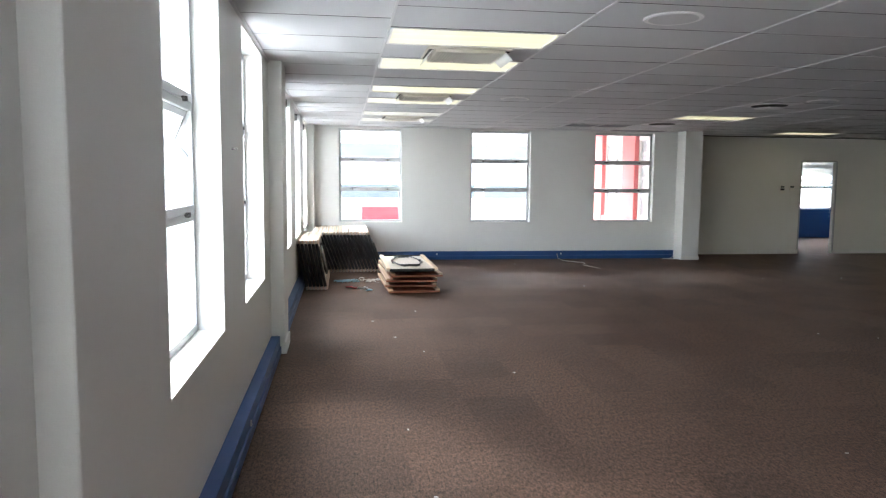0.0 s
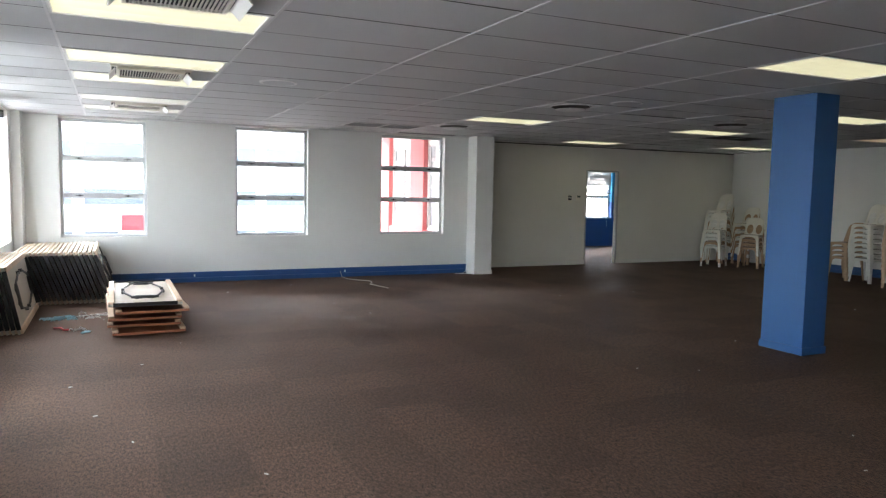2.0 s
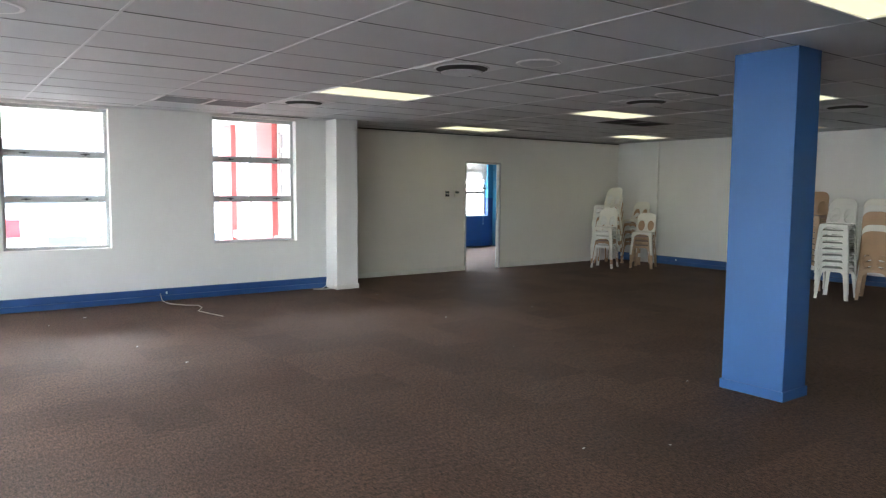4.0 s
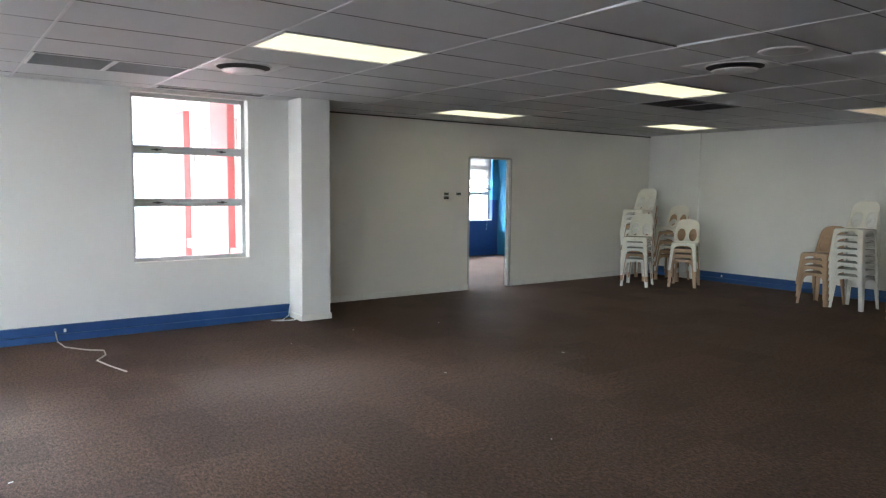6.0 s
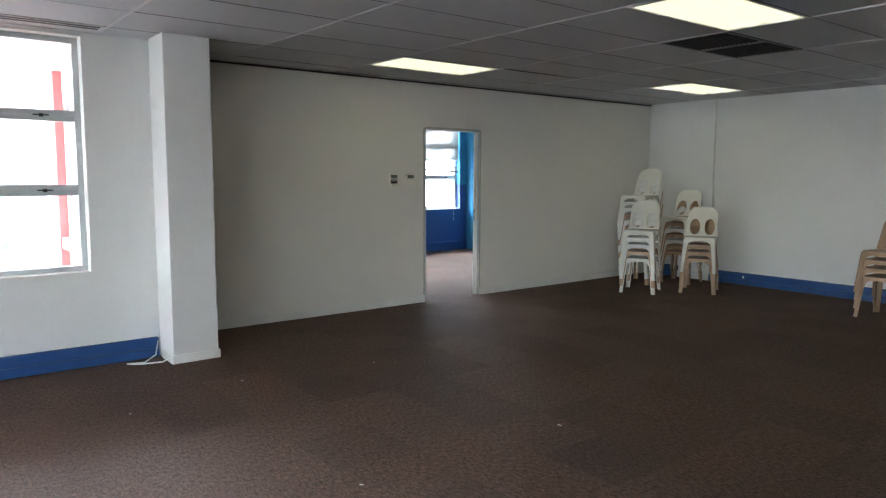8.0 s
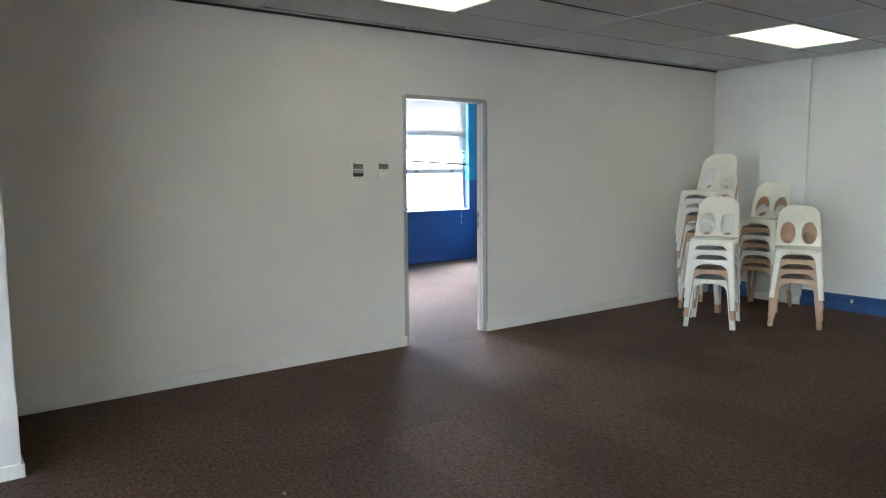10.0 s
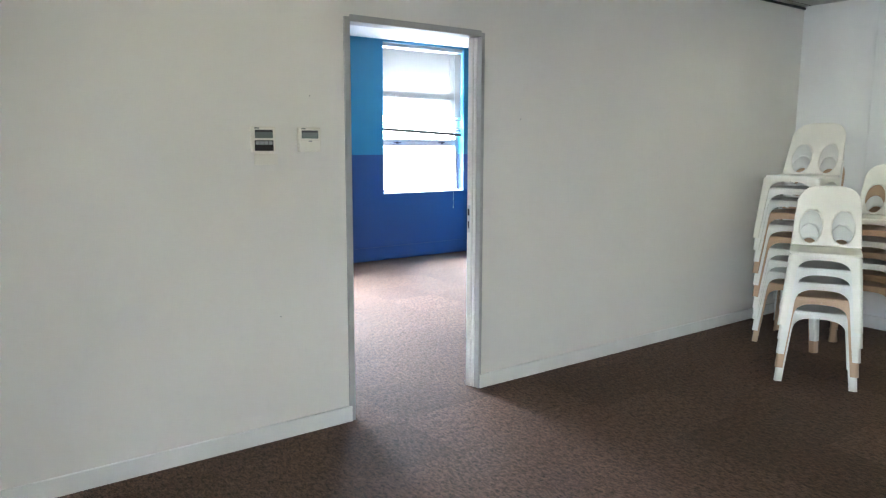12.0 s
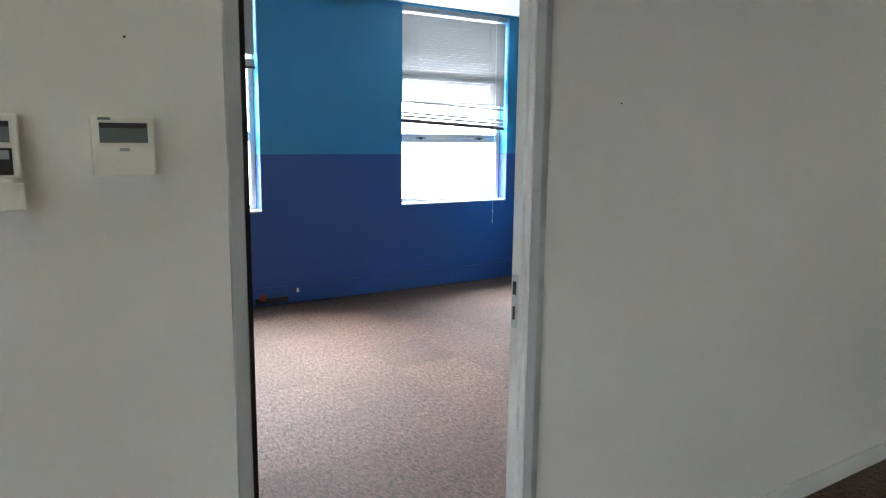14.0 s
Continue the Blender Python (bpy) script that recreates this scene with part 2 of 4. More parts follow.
def wall_bm(axis, u0, u1, z0, z1, w0, w1, openings=()):
    """A wall along axis from u0 to u1, between w0 and w1 across, with through openings (ua, ub, za, zb)."""
    us = sorted({u0, u1, *[v for o in openings for v in o[:2]]})
    zs = sorted({z0, z1, *[v for o in openings for v in o[2:]]})
    solid = {}
    for i in range(len(us) - 1):
        for j in range(len(zs) - 1):
            u, z = (us[i] + us[i + 1]) / 2, (zs[j] + zs[j + 1]) / 2
            solid[i, j] = not any(o[0] < u < o[1] and o[2] < z < o[3] for o in openings)
    bm = bmesh.new()
    spot = {}

    def vert(u, w, z):
        p = (u, w, z) if axis == "x" else (w, u, z)
        if p not in spot:
            spot[p] = bm.verts.new(p)
        return spot[p]

    def quad(*c):
        bm.faces.new([vert(*p) for p in c])

    for (i, j), s in solid.items():
        if not s:
            continue
        a, b, c, d = us[i], us[i + 1], zs[j], zs[j + 1]
        quad((a, w0, c), (b, w0, c), (b, w0, d), (a, w0, d))
        quad((a, w1, c), (a, w1, d), (b, w1, d), (b, w1, c))
        if not solid.get((i - 1, j)):
            quad((a, w0, c), (a, w0, d), (a, w1, d), (a, w1, c))
        if not solid.get((i + 1, j)):
            quad((b, w0, c), (b, w1, c), (b, w1, d), (b, w0, d))
        if not solid.get((i, j - 1)):
            quad((a, w0, c), (a, w1, c), (b, w1, c), (b, w0, c))
        if not solid.get((i, j + 1)):
            quad((a, w0, d), (b, w0, d), (b, w1, d), (a, w1, d))
    return bm


# ---- structure ----
LEFT, BACK, RIGHT, REAR, CEIL = -0.60, 13.97, 14.55, -3.0, 2.60
PART_Y, SIDE_X = 14.65, 7.27
SILL, HEAD = 0.75, 2.565
ROOM_Y, ROOM_L, ROOM_CEIL = 19.05, 7.35, 2.71
THICK = 0.28
# first two are unseen, added behind the start only for their daylight
left_windows = [(-2.16, -0.94), (-0.10, 1.12), (2.74, 3.98), (4.84, 6.02), (8.02, 9.22), (10.06, 11.26), (12.12, 13.32)]
back_windows = [(-0.02, 1.20), (2.57, 3.79), (5.135, 6.40)]
room_windows = [(10.48, 11.73), (13.11, 14.37)]
side_windows = [(15.22, 16.22), (17.12, 18.36)]

structure("wall_west", wall_bm("y", REAR - THICK, BACK + THICK, -0.3, 3.0, LEFT - THICK, LEFT, [(a, b, SILL, HEAD) for a, b in left_windows]), WHITE, "white painted plaster wall with window openings", "wall")
structure("wall_north", wall_bm("x", LEFT, 6.90, -0.3, 3.0, BACK, BACK + THICK, [(a, b, SILL, HEAD) for a, b in back_windows]), WHITE, "white painted plaster wall with three windows", "wall")
structure("wall_east", wall_bm("y", REAR - THICK, ROOM_Y + THICK, -0.3, 3.0, RIGHT, RIGHT + THICK), WHITE, "plain white painted wall", "wall")
structure("wall_south", wall_bm("x", LEFT, RIGHT, -0.3, 3.0, REAR - THICK, REAR), WHITE, "plain white painted wall", "wall")
structure("partition", wall_bm("x", SIDE_X, RIGHT, 0, 2.9, PART_Y, PART_Y + 0.08, [(10.18, 11.05, 0, 2.07)]), CREAM, "cream painted partition wall with a doorway", "wall")
structure("pilaster_1", box_bm(6.90, SIDE_X, 13.62, PART_Y + 0.08, -0.3, 3.0, bevel=0.006), WHITE, "white painted pilaster beside the window", "pilaster")
structure("pilaster_2", box_bm(LEFT - 0.01, -0.48, 6.48, 6.92, 0, 2.9, bevel=0.006), WHITE, "white painted pilaster between windows", "pilaster")
structure("pilaster_3", box_bm(LEFT - 0.01, -0.515, 1.58, 2.09, 0, 2.9, bevel=0.006), WHITE, "white painted pilaster between windows", "pilaster")
structure("pilaster_4", box_bm(LEFT - 0.01, -0.48, 13.60, BACK + 0.01, 0, 2.9, bevel=0.006), WHITE, "white painted corner pilaster", "pilaster")
structure("pilaster_5", box_bm(RIGHT - 0.035, RIGHT + 0.01, 13.55, 14.05, 0, 2.9, bevel=0.004), WHITE, "shallow white painted pilaster", "pilaster")
for x0, x1, y0, y1 in ((6.895, SIDE_X + 0.012, 13.605, 13.9),):
    structure("baseboard", box_bm(x0 - 0.007, x1, y0, y1, 0, 0.07, bevel=0.004), GLOSS_WHITE, "white painted skirting round the pilaster", "skirting")
structure("baseboard", box_bm(LEFT, -0.465, 6.465, 6.935, 0, 0.11, bevel=0.004), GLOSS_WHITE, "white painted skirting round the pilaster", "skirting")
structure("baseboard", box_bm(RIGHT - 0.05, RIGHT, 13.54, 14.06, 0, 0.1, bevel=0.004), GLOSS_WHITE, "white painted skirting round the pilaster", "skirting")
structure("baseboard", box_bm(SIDE_X, 10.18, PART_Y - 0.016, PART_Y, 0, 0.085, bevel=0.003), GLOSS_WHITE, "white painted skirting board", "skirting")
structure("baseboard", box_bm(11.05, RIGHT, PART_Y - 0.016, PART_Y, 0, 0.085, bevel=0.003), GLOSS_WHITE, "white painted skirting board", "skirting")
# solid dark strip drawn in place of the shaded gap below the ceiling
structure("trim", box_bm(SIDE_X, RIGHT, PART_Y - 0.012, PART_Y, CEIL - 0.022, CEIL - 0.004), DARK, "dark strip for the shadow gap at the top of the partition", "trim")
structure("trim", box_bm(14.488, 14.514, 13.515, 13.549, 0.1, CEIL - 0.004, bevel=0.004), GLOSS_WHITE, "white painted conduit strip", "trim")

structure("trim", box_bm(-0.48, 6.90, BACK - 0.022, BACK, CEIL - 0.010, CEIL - 0.004), GRID, "pale metal edge angle of the suspended ceiling", "trim")
structure("trim", box_bm(LEFT, LEFT + 0.022, 2.10, 6.48, CEIL - 0.010, CEIL - 0.004), GRID, "pale metal edge angle of the suspended ceiling", "trim")
structure("trim", box_bm(LEFT, LEFT + 0.022, 6.92, 13.60, CEIL - 0.010, CEIL - 0.004), GRID, "pale metal edge angle of the suspended ceiling", "trim")

# second room
structure("wall_room_north", wall_bm("x", ROOM_L - THICK, RIGHT, -0.3, 1.32, ROOM_Y, ROOM_Y + THICK, [(a, b, 0.84, 1.32) for a, b in room_windows]), NAVY, "navy blue lower part of the painted wall", "wall")
structure("wall_room_north_upper", wall_bm("x", ROOM_L - THICK, RIGHT, 1.32, 3.0, ROOM_Y, ROOM_Y + THICK, [(a, b, 1.32, 2.69) for a, b in room_windows]), TEAL, "teal blue upper part of the painted wall", "wall")
structure("wall_room_west", wall_bm("y", PART_Y + 0.08, ROOM_Y, -0.3, 3.0, ROOM_L - THICK, ROOM_L, [(a, b, SILL, HEAD) for a, b in side_windows]), PALE, "pale painted wall with two windows", "wall")
structure("wall_room_east", wall_bm("y", PART_Y + 0.08, ROOM_Y, 0.0, 2.9, RIGHT - 0.012, RIGHT - 0.002), TEAL, "teal blue painted wall", "wall")
structure("baseboard", box_bm(ROOM_L, RIGHT - 0.012, ROOM_Y - 0.022, ROOM_Y, 0.012, 0.17, bevel=0.004), NAVY, "navy blue painted skirting board", "skirting")
structure("ceiling_room", box_bm(ROOM_L, RIGHT - 0.012, PART_Y + 0.08, ROOM_Y, ROOM_CEIL, ROOM_CEIL + 0.05), WHITE, "plain white ceiling", "ceiling")
structure("roof", box_bm(LEFT - THICK, RIGHT + THICK, REAR - THICK, ROOM_Y + THICK, 3.0, 3.15), PALE, "flat roof slab", "roof")
structure("floor", box_bm(LEFT, RIGHT, REAR, ROOM_Y, -0.3, -0.006), CARPET_REST, "floor slab under the carpet tiles", "floor")

# blue cable trunking along the walls
def trunking(axis, u0, u1, w0, w1, joints):
    bm = bmesh.new()
    lo, hi = min(w0, w1), max(w0, w1)
    mid = (lo + hi) / 2
    out = w1
    for za, zb, wo in ((0.004, 0.075, w1), (0.078, 0.168, w1 + (w0 - w1) * 0.12)):
        a, b = sorted((w0, wo))
        if axis == "x":
            box_bm(u0, u1, a, b, za, zb, bm, bevel=0.005)
        else:
            box_bm(a, b, u0, u1, za, zb, bm, bevel=0.005)
    ob = structure("trim", bm, BLUE_TRIM, "blue painted skirting trunking along the wall", "trunking")
    for u in joints:
        if axis == "x":
            s = box_bm(u - 0.012, u + 0.012, out - 0.004, out + 0.004, 0.095, 0.13, bevel=0.002)
        else:
            s = box_bm(out - 0.004, out + 0.004, u - 0.012, u + 0.012, 0.095, 0.13, bevel=0.002)
        part("socket_cover", s, GLOSS_WHITE, ob, "small white outlet cover")


trunking("x", -0.48, 6.88, BACK, BACK - 0.05, (1.9, 4.45))
trunking("y", REAR, 1.56, LEFT, LEFT + 0.09, ())
trunking("y", 2.11, 6.46, LEFT, LEFT + 0.09, (4.3,))
trunking("y", 6.94, 13.59, LEFT, LEFT + 0.09, ())
trunking("y", REAR, 13.53, RIGHT, RIGHT - 0.05, (13.0, 10.0))
trunking("y", 14.07, PART_Y - 0.02, RIGHT, RIGHT - 0.05, ())


# ---- ceiling ----
def grid_x(k):
    return 5.31 + (1.22 if k >= 0 else 1.2375) * k


def row_y(k, j):
    if k < 0 and k >= -4 and grid_x(k) < 0.5:
        return 4.93 + 0.597 * j
    return 5.32 + 0.642 * j if k < 3 else 7.77 + 0.62 * j


lit = {(-4, 0), (-4, 2), (-4, 5), (-4, 7), (-4, 10), (-4, 12), (0, 0), (0, 8), (3, 0), (3, 4), (3, 9), (6, 8), (6, 3)}
dark_grilles = {(4, 5)}
grey_grilles = {(-1, 11)}
bm_tile, bm_tee, bm_joint_shade = bmesh.new(), bmesh.new(), bmesh.new()
rnd = random.Random(4)


def slab(bm, x0, x1, y0, y1, z, h, dz):
    v = [bm.verts.new((x, y, zz + d)) for zz in (z, z + h) for (x, y), d in zip(((x0, y0), (x1, y0), (x1, y1), (x0, y1)), dz)]
    for f in ((0, 1, 2, 3), (7, 6, 5, 4), (0, 4, 5, 1), (1, 5, 6, 2), (2, 6, 7, 3), (3, 7, 4, 0)):
        bm.faces.new([v[i] for i in f])


light_spots = []
for k in range(-5, 8):
    x0, x1 = max(grid_x(k), LEFT), min(grid_x(k + 1), RIGHT)
    if x1 - x0 < 0.03:
        continue
    slab(bm_tee, x0 - 0.008, x0 + 0.008, REAR, PART_Y if x0 > SIDE_X else BACK, CEIL - 0.001, 0.016, (0, 0, 0, 0))
    end = PART_Y if x0 > 6.5 else BACK
    for j in range(-22, 26):
        y0, y1 = max(row_y(k, j), REAR), min(row_y(k, j + 1), end)
        if y1 - y0 < 0.02:
            continue
        # dark strip laid in for the shade of the gap between two tiles
        slab(bm_joint_shade, x0 + 0.009, x1 - 0.009, y0 - 0.0035, y0 + 0.0035, CEIL + 0.002, 0.006, (0, 0, 0, 0))
        if (k, j) in lit | dark_grilles | grey_grilles:
            light_spots.append((k, j, x0, x1, y0, y1))
            continue
        dz = [rnd.uniform(0, 0.003) for _ in range(4)]
        if rnd.random() < 0.07:
            dz[rnd.randrange(4)] += 0.012
        slab(bm_tile, x0 + 0.006, x1 - 0.006, y0 + 0.004, y1 - 0.004, CEIL + 0.002, 0.015, dz)
me = mesh_of("ceiling", merge(bm_tile, bmesh.new()), [TILE, GRID, LOUVRE_SHADE])
joined = bmesh.new()
joined.from_mesh(me)
first = len(joined.faces)
merge(joined, bm_tee)
joined.faces.ensure_lookup_table()
for i in range(first, len(joined.faces)):
    joined.faces[i].material_index = 1
first = len(joined.faces)
merge(joined, bm_joint_shade)
joined.faces.ensure_lookup_table()
for i in range(first, len(joined.faces)):
    joined.faces[i].material_index = 2
joined.to_mesh(me)
joined.free()
tagged(new("ceiling", me), "grey-white suspended ceiling of long tiles in a metal grid", "ceiling", kind="structure")
# near-black sheet gives the shaded space seen through the tile gaps
structure("ceiling_void", box_bm(LEFT, RIGHT, REAR, PART_Y, CEIL + 0.06, CEIL + 0.1), LOUVRE_SHADE, "dark sheet standing for the shade above the ceiling tiles", "ceiling")

for k, j, x0, x1, y0, y1 in light_spots:
    if (k, j) in lit:
        dim, old = (k, j) == (6, 3), (k, j) in ((-4, 10), (-4, 12))
        lamp = thing("ceiling_light", "faint recessed fluorescent ceiling light with a pale diffuser" if old else "lit recessed fluorescent ceiling light with a yellowish prismatic diffuser" if not dim else "dim orange-tinted recessed ceiling light panel", "ceiling light", pose((x0 + x1) / 2, (y0 + y1) / 2, CEIL), "ceiling lights")
        w, d = (x1 - x0) / 2 - 0.012, (y1 - y0) / 2 - 0.008
        rim = bmesh.new()
        for a in ((-w, w, -d, -d + 0.02), (-w, w, d - 0.02, d), (-w, -w + 0.02, -d + 0.02, d - 0.02), (w - 0.02, w, -d + 0.02, d - 0.02)):
            box_bm(*a, -0.004, 0.03, rim)
        part("frame", rim, TEE, lamp)
        dif = bmesh.new()
        n = 12
        prof = [(-d + 0.02 + (2 * d - 0.04) * i / n, 0.004 + 0.006 * abs(math.sin(3 * math.pi * i / n))) for i in range(n + 1)]
        rows = [[dif.verts.new((x, y, z)) for y, z in prof] for x in (-w + 0.02, w - 0.02)]
        for i in range(n):
            dif.faces.new((rows[0][i], rows[0][i + 1], rows[1][i + 1], rows[1][i]))
        part("diffuser", dif, LAMP_DIM if dim else LAMP_OLD if old else LAMP, lamp)
    else:
        dark = (k, j) in dark_grilles
        vent = thing("return_air_grille", "dark square return air grille in the ceiling" if dark else "grey slatted return air grille beside the window", "ceiling vent", pose((x0 + x1) / 2, (y0 + y1) / 2, CEIL))
        w, d = (x1 - x0) / 2 - 0.01, (y1 - y0) / 2 - 0.01
        part("backing", box_bm(-w, w, -d, d, 0.02, 0.03), LOUVRE_SHADE if dark else GREY, vent)
        mid = bmesh.new()
        for a in ((-w, w, -d, -d + 0.015), (-w, w, d - 0.015, d), (-w, -w + 0.02, -d, d), (w - 0.02, w, -d, d), (-0.02, 0.02, -d, d)):
            box_bm(*a, -0.003, 0.02, mid)
        part("frame", mid, TEE if not dark else GREY, vent)
        for i in range(14):
            y = -d + 0.03 + (2 * d - 0.06) * i / 13
            part("slat", box_bm(-w + 0.02, w - 0.02, y - 0.006, y + 0.006, 0.0, 0.018), LOUVRE_SHADE if dark else GREY, vent)


# ---- ceiling fixtures ----
def ac_unit(x, y):
    u = thing("ceiling_air_conditioner", "aged white ceiling cassette air conditioner with open flaps", "air conditioner", pose(x, y, CEIL), "ceiling air conditioners")
    part("body", box_bm(-0.33, 0.33, -0.285, 0.285, -0.012, 0.04, bevel=0.006), AC_WHITE, u)
    part("intake", box_bm(-0.25, 0.25, -0.235, 0.235, -0.020, -0.0125), LOUVRE_SHADE, u)
    for i in range(22):
        xx = -0.235 + 0.47 * i / 21
        part("slat", box_bm(xx - 0.003, xx + 0.003, -0.235, 0.235, -0.036, -0.019), AC_WHITE, u)
    rim = box_bm(-0.275, 0.275, -0.262, -0.235, -0.038, -0.0125, bevel=0.005)
    box_bm(-0.275, 0.275, 0.235, 0.262, -0.038, -0.0125, rim, bevel=0.005)
    for a in (-0.275, 0.25):
        box_bm(a, a + 0.025, -0.235, 0.235, -0.038, -0.0125, rim, bevel=0.005)
    part("grille_frame", rim, AC_WHITE, u)
    for s in (-1, 1):
        part("flap", box_bm(-0.04, 0.04, -0.21, 0.21, -0.004, 0.004, bevel=0.003), GLOSS_WHITE, u, m=pose(s * 0.318, 0, -0.046, 0, s * 48, 0))
        part("outlet", box_bm(s * 0.302 - 0.018, s * 0.302 + 0.018, -0.22, 0.22, -0.0165, -0.0115), LOUVRE_SHADE, u)
    return u


for y in (5.825, 8.81, 11.80):
    ac_unit(1.03, y)


def diffuser(x, y, r):
    u = thing("round_air_diffuser", "round white ceiling air diffuser with a dark ring", "air diffuser", pose(x, y, CEIL), "round air diffusers")
    plate = box_bm(-0.30, 0.30, -0.297, 0.297, -0.005, 0.001, bevel=0.002)
    part("plate", plate, DIFFUSER, u)
    part("ring", cyl_bm(r * 0.97, r, -0.012, -0.0045, 40), DIFFUSER, u)
    part("gap", cyl_bm(r * 0.93, r * 0.93, -0.016, -0.0115, 40), LOUVRE_SHADE, u)
    bowl = cyl_bm(r * 0.40, r * 0.72, -0.062, -0.048, 40)
    merge(bowl, cyl_bm(r * 0.72, r * 0.76, -0.0478, -0.040, 40))
    part("disc", bowl, DIFFUSER, u)
    part("stem", cyl_bm(0.02, 0.02, -0.0398, -0.0165, 10), GREY, u)
    return u


for x, y, r in ((5.62, 8.82, 0.24), (5.60, 11.95, 0.24), (8.72, 9.32, 0.24), (11.0, 8.1, 0.24)):
    diffuser(x, y, r)
for x, y in ((5.98, 8.25), (8.45, 8.76), (2.19, 8.84), (2.1, 4.35)):
    plate = thing("ceiling_speaker", "flat round white ceiling speaker cover", "ceiling speaker", pose(x, y, CEIL))
    part("cover", cyl_bm(0.15, 0.165, -0.008, 0.002, 30), TILE, plate)
    part("rim", cyl_bm(0.18, 0.185, -0.006, 0.002, 30), TEE, plate)


def slot_diffuser(x0, x1, y):
    u = thing("slot_air_diffuser", "long slotted air diffuser in the ceiling above the window", "air diffuser", pose((x0 + x1) / 2, y, CEIL))
    w = (x1 - x0) / 2
    part("frame", box_bm(-w, w, -0.07, 0.07, -0.006, 0.001, bevel=0.002), DIFFUSER, u)
    for d in (-0.035, 0.035):
        part("slot", box_bm(-w + 0.02, w - 0.02, d - 0.018, d + 0.018, -0.009, -0.0055), LOUVRE_SHADE, u)


slot_diffuser(5.33, 6.50, 13.72)

# ---- windows ----
def window(name, axis, a, b, z0, z1, inner, out, label, group, bars=(0.355, 0.67), tilt_mid=0.0, latches=True, glazing=None):
    """A three-light aluminium window; inner is the frame's room-side plane, out is +1 or -1 towards the open air."""
    w, h = b - a, z1 - z0
    if axis == "x":
        m = pose(a, inner, z0) if out > 0 else pose(b, inner, z0, 0, 0, 180)
    else:
        m = pose(inner, a, z0, 0, 0, 90) if out < 0 else pose(inner, b, z0, 0, 0, -90)
    win = thing(name, label, "window", m, group, "structure")
    f, dp = 0.045, 0.055
    fr = bmesh.new()
    for r in ((0, w, 0, f), (0, w, h - f, h), (0, f, f, h - f), (w - f, w, f, h - f)):
        box_bm(r[0], r[1], 0, dp, r[2], r[3], fr, bevel=0.004)
    part("window_frame", fr, ALU, win)
    t = 0.085
    marks = [f] + [v for q in bars for v in (h * q - t / 2, h * q + t / 2)] + [h - f]
    for q in bars:
        bar = box_bm(f, w - f, 0.002, dp - 0.002, h * q - t / 2, h * q + 0.001, bevel=0.004)
        box_bm(f, w - f, -0.006, dp - 0.004, h * q - 0.002, h * q + t / 2, bar, bevel=0.004)
        tr = part("transom", bar, ALU, win)
        if latches:
            for u in (0.22, 0.78):
                lt = box_bm(u * w - 0.055, u * w + 0.055, -0.022, -0.010, h * q - 0.004, h * q + 0.006, bevel=0.002)
                box_bm(u * w - 0.014, u * w + 0.014, -0.03, -0.006, h * q - 0.014, h * q + 0.012, lt, bevel=0.003)
                part("latch", lt, DARK, tr, "dark metal latch")
    for i in range(0, len(marks), 2):
        za, zb = marks[i], marks[i + 1]
        if i == 2 and tilt_mid:
            sash = bmesh.new()
            ww, hh = w - 2 * f, zb - za
            for r in ((0, ww, -hh, -hh + 0.035), (0, ww, -0.035, 0), (0, 0.035, -hh + 0.035, -0.035), (ww - 0.035, ww, -hh + 0.035, -0.035)):
                box_bm(r[0], r[1], 0, 0.035, r[2], r[3], sash, bevel=0.003)
            s = part("sash", sash, ALU, win, "open top-hung sash", m=pose(f, 0.02, zb, tilt_mid))
            p = part("pane", box_bm(0.035, ww - 0.035, 0.014, 0.018, -hh + 0.035, -0.035), GLASS, s)
            p.visible_shadow = False
            part("stay", tube_bm([(w - f - 0.02, 0.02, za + 0.25), (w - f - 0.02, 0.10, zb - 0.14), (w - f - 0.02, 0.03, zb - 0.02)], 0.008), ALU, win)
        else:
            p = part("pane", box_bm(f, w - f, 0.026, 0.030, za, zb), glazing or GLASS, win)
            p.visible_shadow = False
    return win


inset = 0.14
# windows 1 and 2 are unseen additions that brighten the room
for i, (a, b) in enumerate(left_windows):
    window(f"window_{i + 1}", "y", a, b, SILL, HEAD, LEFT - inset, -1, "white aluminium window with its middle sash open" if i == 2 else "tall white aluminium three-pane window", "west windows", tilt_mid=22 if i == 2 else 0)
    structure("window_sill", box_bm(LEFT - inset, LEFT + 0.004, a, b, SILL - 0.01, SILL + 0.004), GLOSS_WHITE, "white painted window sill", "sill")
    if i > 3:
        roll = thing("roller_blind", "dark rolled-up blind at the window head", "blind", pose(LEFT - 0.07, (a + b) / 2, HEAD - 0.05), "rolled blinds")
        part("roll", cyl_bm(0.035, 0.035, -(b - a) / 2 + 0.02, (b - a) / 2 - 0.02, 14, pose(0, 0, 0, 90)), DARK, roll)
        part("bracket", box_bm(-0.03, 0.03, (b - a) / 2 - 0.03, (b - a) / 2 - 0.001, -0.05, 0.05), BLACK, roll)
for i, (a, b) in enumerate(back_windows):
    window(f"window_{i + 8}", "x", a, b, SILL, HEAD, BACK + 0.11, 1, "white aluminium three-pane window with dark latches", "north windows")
    structure("window_sill", box_bm(a, b, BACK - 0.004, BACK + 0.11, SILL - 0.01, SILL + 0.004), GLOSS_WHITE, "white painted window sill", "sill")
